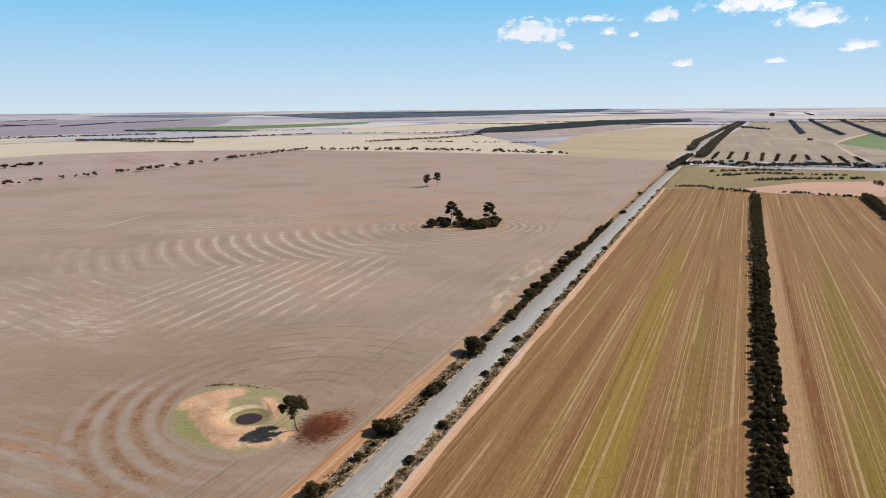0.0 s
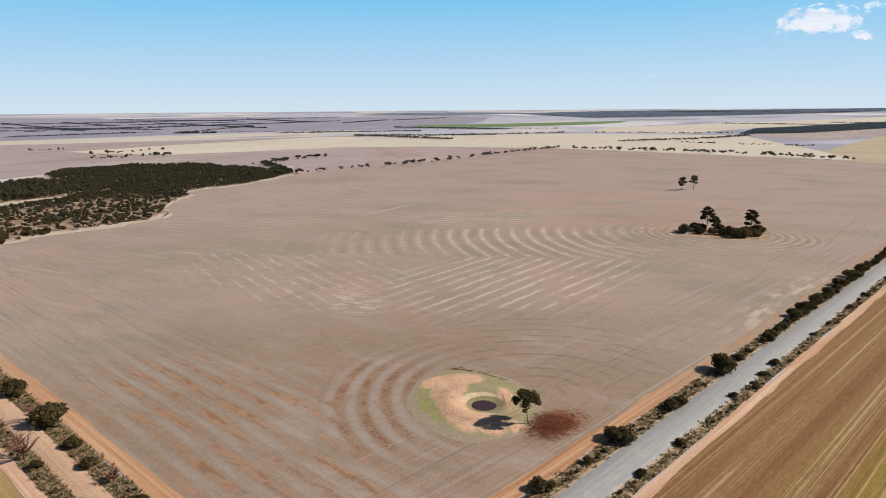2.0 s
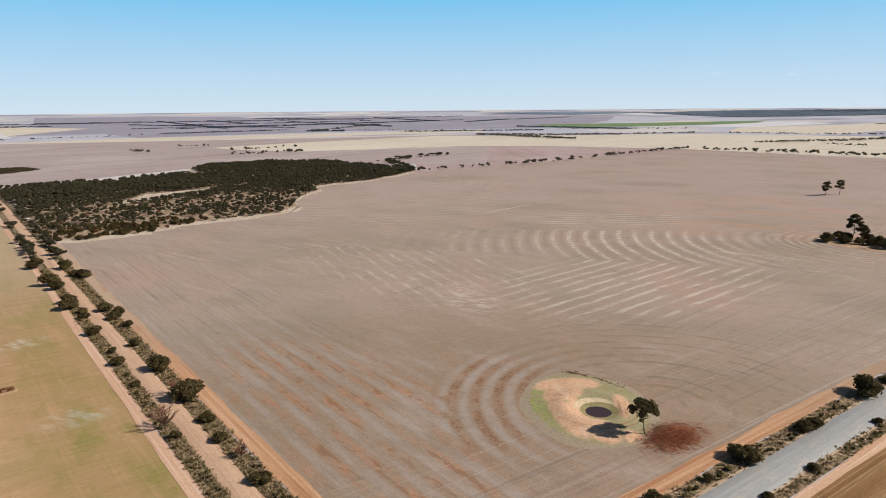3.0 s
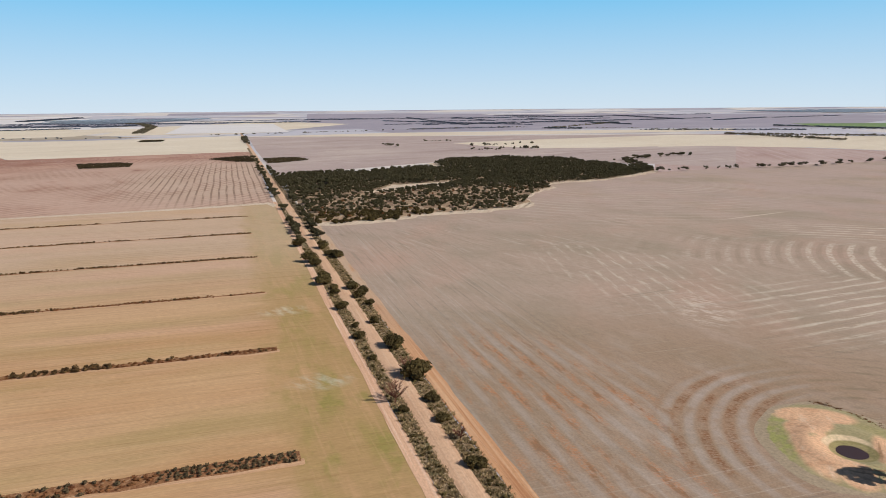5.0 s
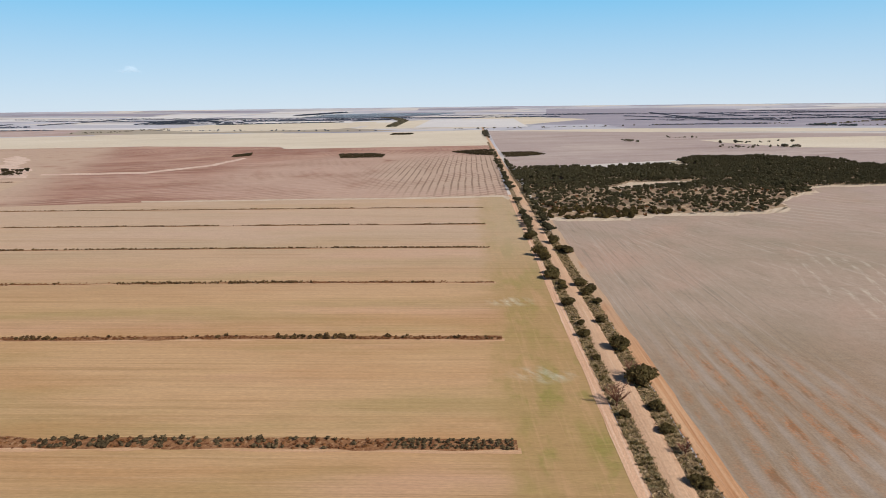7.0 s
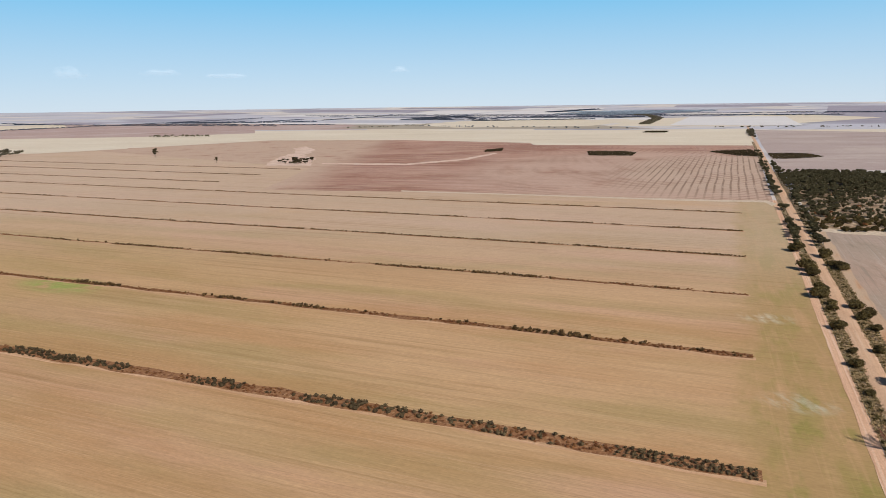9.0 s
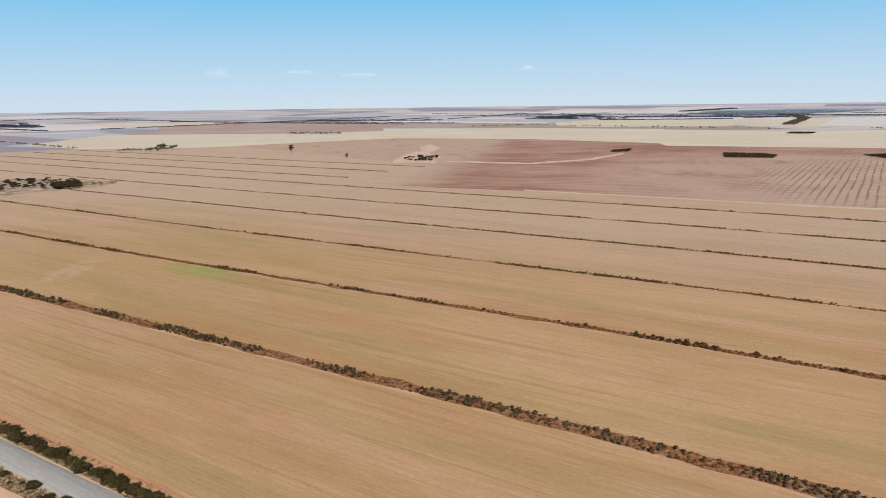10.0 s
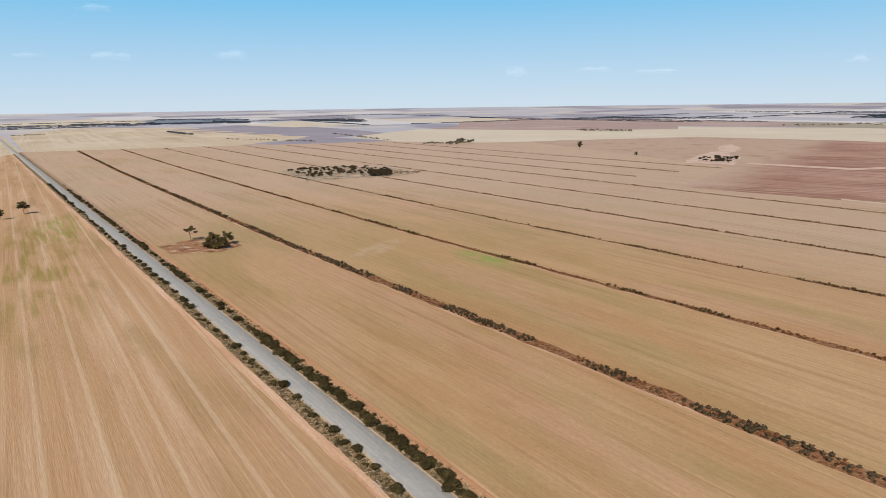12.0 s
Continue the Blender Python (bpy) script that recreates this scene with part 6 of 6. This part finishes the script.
def shed(label, x, y, w, d, h, turn, roof_mat, wall_mat, doors=1, windows=0):
    """A gabled farm building with overhanging roof, doors and windows."""
    root = tagged(new("farm_building"), label, "building", "farmstead")
    root.matrix_world = pose(x, y, lifted(x, y, 1), 0, 0, turn)

    def put(name, me, parent=root):
        p = new(name, me)
        p.parent = parent
        return p
    put("wall", box_mesh("wall", (w, d, h), wall_mat))
    rise_by, over = d * 0.22, 0.5
    bm = bmesh.new()
    for s in (-1, 1):
        lo = [bm.verts.new((e * (w / 2 + over), s * (d / 2 + over), h - over * 0.4)) for e in (-1, 1)]
        hi = [bm.verts.new((e * (w / 2 + over), 0, h + rise_by)) for e in (1, -1)]
        bm.faces.new(lo + hi)
    bmesh.ops.solidify(bm, geom=bm.faces[:], thickness=0.12)
    me = bpy.data.meshes.new("roof")
    bm.to_mesh(me)
    bm.free()
    me.materials.append(roof_mat)
    put("roof", me)
    for e in (-1, 1):
        g = bmesh.new()
        g.faces.new([g.verts.new(v) for v in ((e * w / 2, -d / 2, h), (e * w / 2, d / 2, h), (e * w / 2, 0, h + rise_by - 0.12))])
        bmesh.ops.solidify(g, geom=g.faces[:], thickness=0.1)
        gm = bpy.data.meshes.new("gable")
        g.to_mesh(gm)
        g.free()
        gm.materials.append(wall_mat)
        put("gable", gm)
    for k in range(doors):
        put("door", box_mesh("door", (min(3.0, w / 4), 0.1, h * 0.8), DARK, ((k + 0.5) / doors * w * 0.7 - w * 0.35, -d / 2 - 0.04, 0)))
    for k in range(windows):
        put("window", box_mesh("window", (1.2, 0.1, 1.1), DARK, ((k + 0.5) / windows * w * 0.9 - w * 0.45, -d / 2 - 0.05, 1.0)))
    return root


for k, (x, y, w, d, h, turn) in enumerate([(-6, 826, 9, 6, 2.8, 8), (4, 822, 8, 5, 2.6, -12), (14, 812, 6, 4, 2.4, 30), (84, 868, 12, 7, 3, 4), (94, 862, 7, 5, 2.6, 0), (132, 846, 14, 8, 3.4, 3), (144, 838, 11, 7, 3, 5), (156, 850, 13, 8, 3, -6), (126, 838, 6, 5, 2.6, 20), (22, 828, 8, 5, 2.6, 14)]):
    shed("pale weathered tin farm building among dark trees", x, y, w, d, h, turn, RUST if k in (2, 7) else TIN, WALL, 1 + k % 2, 2 * ((k + 1) % 2))


for x, y, w, turn in ((-1006, 452, 9, 20), (-1001, 469, 7, -15)):
    shed("small dark rusty shed in the pale stubble", x, y, w, 5, 2.6, turn, RUST, RUST, 1, 0)


# ---- hedges and belts towards the horizon ----
def far_belts():
    rng = rng_of(41)
    for k in range(60):
        a, r = radians(rng.uniform(-15, 195)), rng.uniform(2300, 3700)
        x, y = -r * math.sin(a), r * math.cos(a)
        n = rng.uniform(350, 1500)
        turn = radians(rng.choice((0, 90)) + rng.uniform(-6, 6))
        ends = [(x, y), (x + n * math.cos(turn), y + n * math.sin(turn))]
        if 2200 < math.hypot(*ends[1]) < 4000:
            tree_line("dark windbreak belt near the horizon", ends, rng.uniform(8, 22), 18, 5.0, HAZE_LEAF)


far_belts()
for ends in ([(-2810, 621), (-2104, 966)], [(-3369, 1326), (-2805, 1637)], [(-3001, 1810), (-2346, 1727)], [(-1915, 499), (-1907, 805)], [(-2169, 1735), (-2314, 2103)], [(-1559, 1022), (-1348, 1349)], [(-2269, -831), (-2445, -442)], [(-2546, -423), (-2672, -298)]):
    tree_line("thin dark windbreak between far fields", ends, 9, 22, 6.0, HAZE_LEAF)
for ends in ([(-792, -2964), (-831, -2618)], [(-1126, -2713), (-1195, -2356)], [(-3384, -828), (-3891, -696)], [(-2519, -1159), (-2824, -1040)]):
    tree_line("thick dark belt of trees far off", ends, 60, 60, 7.0, HAZE_LEAF)
tree_line("clump of dark trees in the hazy fallow", [(-1782, 852), (-1696, 926)], 16, 22, 9, HAZE_MID_LEAF)
tree_line("clump of dark trees in the hazy fallow", [(-2102, 1187), (-2103, 1292)], 16, 18, 9, HAZE_MID_LEAF)
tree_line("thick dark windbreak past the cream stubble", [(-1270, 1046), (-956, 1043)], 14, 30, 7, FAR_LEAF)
tree_line("dark trees past the cream stubble", [(-1622, 1508), (-1227, 1564)], 14, 22, 7, HAZE_MID_LEAF)


def far_strips():
    """Fields laid out square towards the horizon, pale or lavender with painted haze."""
    rng = rng_of(43)
    for k in range(64):
        a, r = radians(rng.uniform(-15, 195)), rng.uniform(2300, 4600)
        if (radians(40) < a < radians(85) or a < radians(24)) and r < 3600:
            continue
        x, y = -r * math.sin(a), r * math.cos(a)
        w, d, t = rng.uniform(120, 420), rng.uniform(250, 800), radians(rng.choice((0, 90)) + rng.uniform(-5, 5))
        out = [(x + u * w * math.cos(t) - v * d * math.sin(t), y + u * w * math.sin(t) + v * d * math.cos(t)) for u, v in ((-0.5, -0.5), (0.5, -0.5), (0.5, 0.5), (-0.5, 0.5))]
        if max(math.hypot(*q) for q in out) < 4800:
            m, label = [(HAZE_PALE, "hazy pale stubble strip near the horizon"), (HAZE_LAV, "hazy lavender fallow strip near the horizon"), (HAZE_LAV, "hazy lavender fallow strip near the horizon")][(0, 1, 0, 0, 2)[k % 5]]
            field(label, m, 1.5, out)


far_strips()


# ---- fair-weather clouds ----
def cloud(yaw, pitch, wide, tall, material, label):
    """A heap of vapour far off, at a bearing and a height in degrees; its width and height in metres."""
    reach, nx, nz = 4600.0, 24, 12
    verts, tris = [], []
    for i in range(nx + 1):
        for j in range(nz + 1):
            u, w = 2 * i / nx - 1, 2 * j / nz - 1
            bulge = max(0.0, 1 - u * u) * max(0.0, 1 - w * w)
            verts.append((u * wide * 0.62, -bulge * wide * 0.3, (j / nz) * tall * 1.3 - tall * 0.3))
    for i in range(nx):
        for j in range(nz):
            a, b = i * (nz + 1) + j, (i + 1) * (nz + 1) + j
            tris += [(a, b, b + 1), (a, b + 1, a + 1)]
    ob = new("cloud", mesh_of("cloud", verts, tris, material, True))
    ob.matrix_world = pose(-reach * math.sin(radians(yaw)), reach * math.cos(radians(yaw)), EYE + reach * math.tan(radians(pitch)), 0, 0, yaw)
    return tagged(ob, label, "cloud", "clouds", "structure")


CLOUDS = [(15.46, 5.18, 456, 152), (12.71, 4.44, 119, 50), (10.44, 6.41, 355, 46), (9.43, 5.46, 110, 57), (7.54, 5.24, 81, 35), (5.47, 6.36, 239, 80), (-0.92, 6.79, 564, 126), (-4.9, 5.56, 425, 129), (-7.81, 3.74, 221, 76), (3.73, 2.91, 160, 52), (-2.67, 3.01, 123, 33)]
THIN = [(171.44, 3.51, 283, 60), (162.85, 3.67, 232, 63), (140.48, 2.19, 242, 66), (134.36, 2.37, 288, 36), (115.96, 2.53, 127, 44), (176.58, 3.62, 136, 32), (172.38, 6.83, 211, 49), (129.74, 2.17, 265, 28), (32.21, 2.15, 92, 37), (26.89, 2.17, 65, 29), (26.85, 2.08, 73, 40), (32.05, 2.21, 120, 31)]
for k, at in enumerate(CLOUDS):
    cloud(*at, CLOUD, "small white fair weather cumulus cloud")
for k, at in enumerate(THIN):
    cloud(*at, WISP, "thin faint wisp of cloud low in the sky")
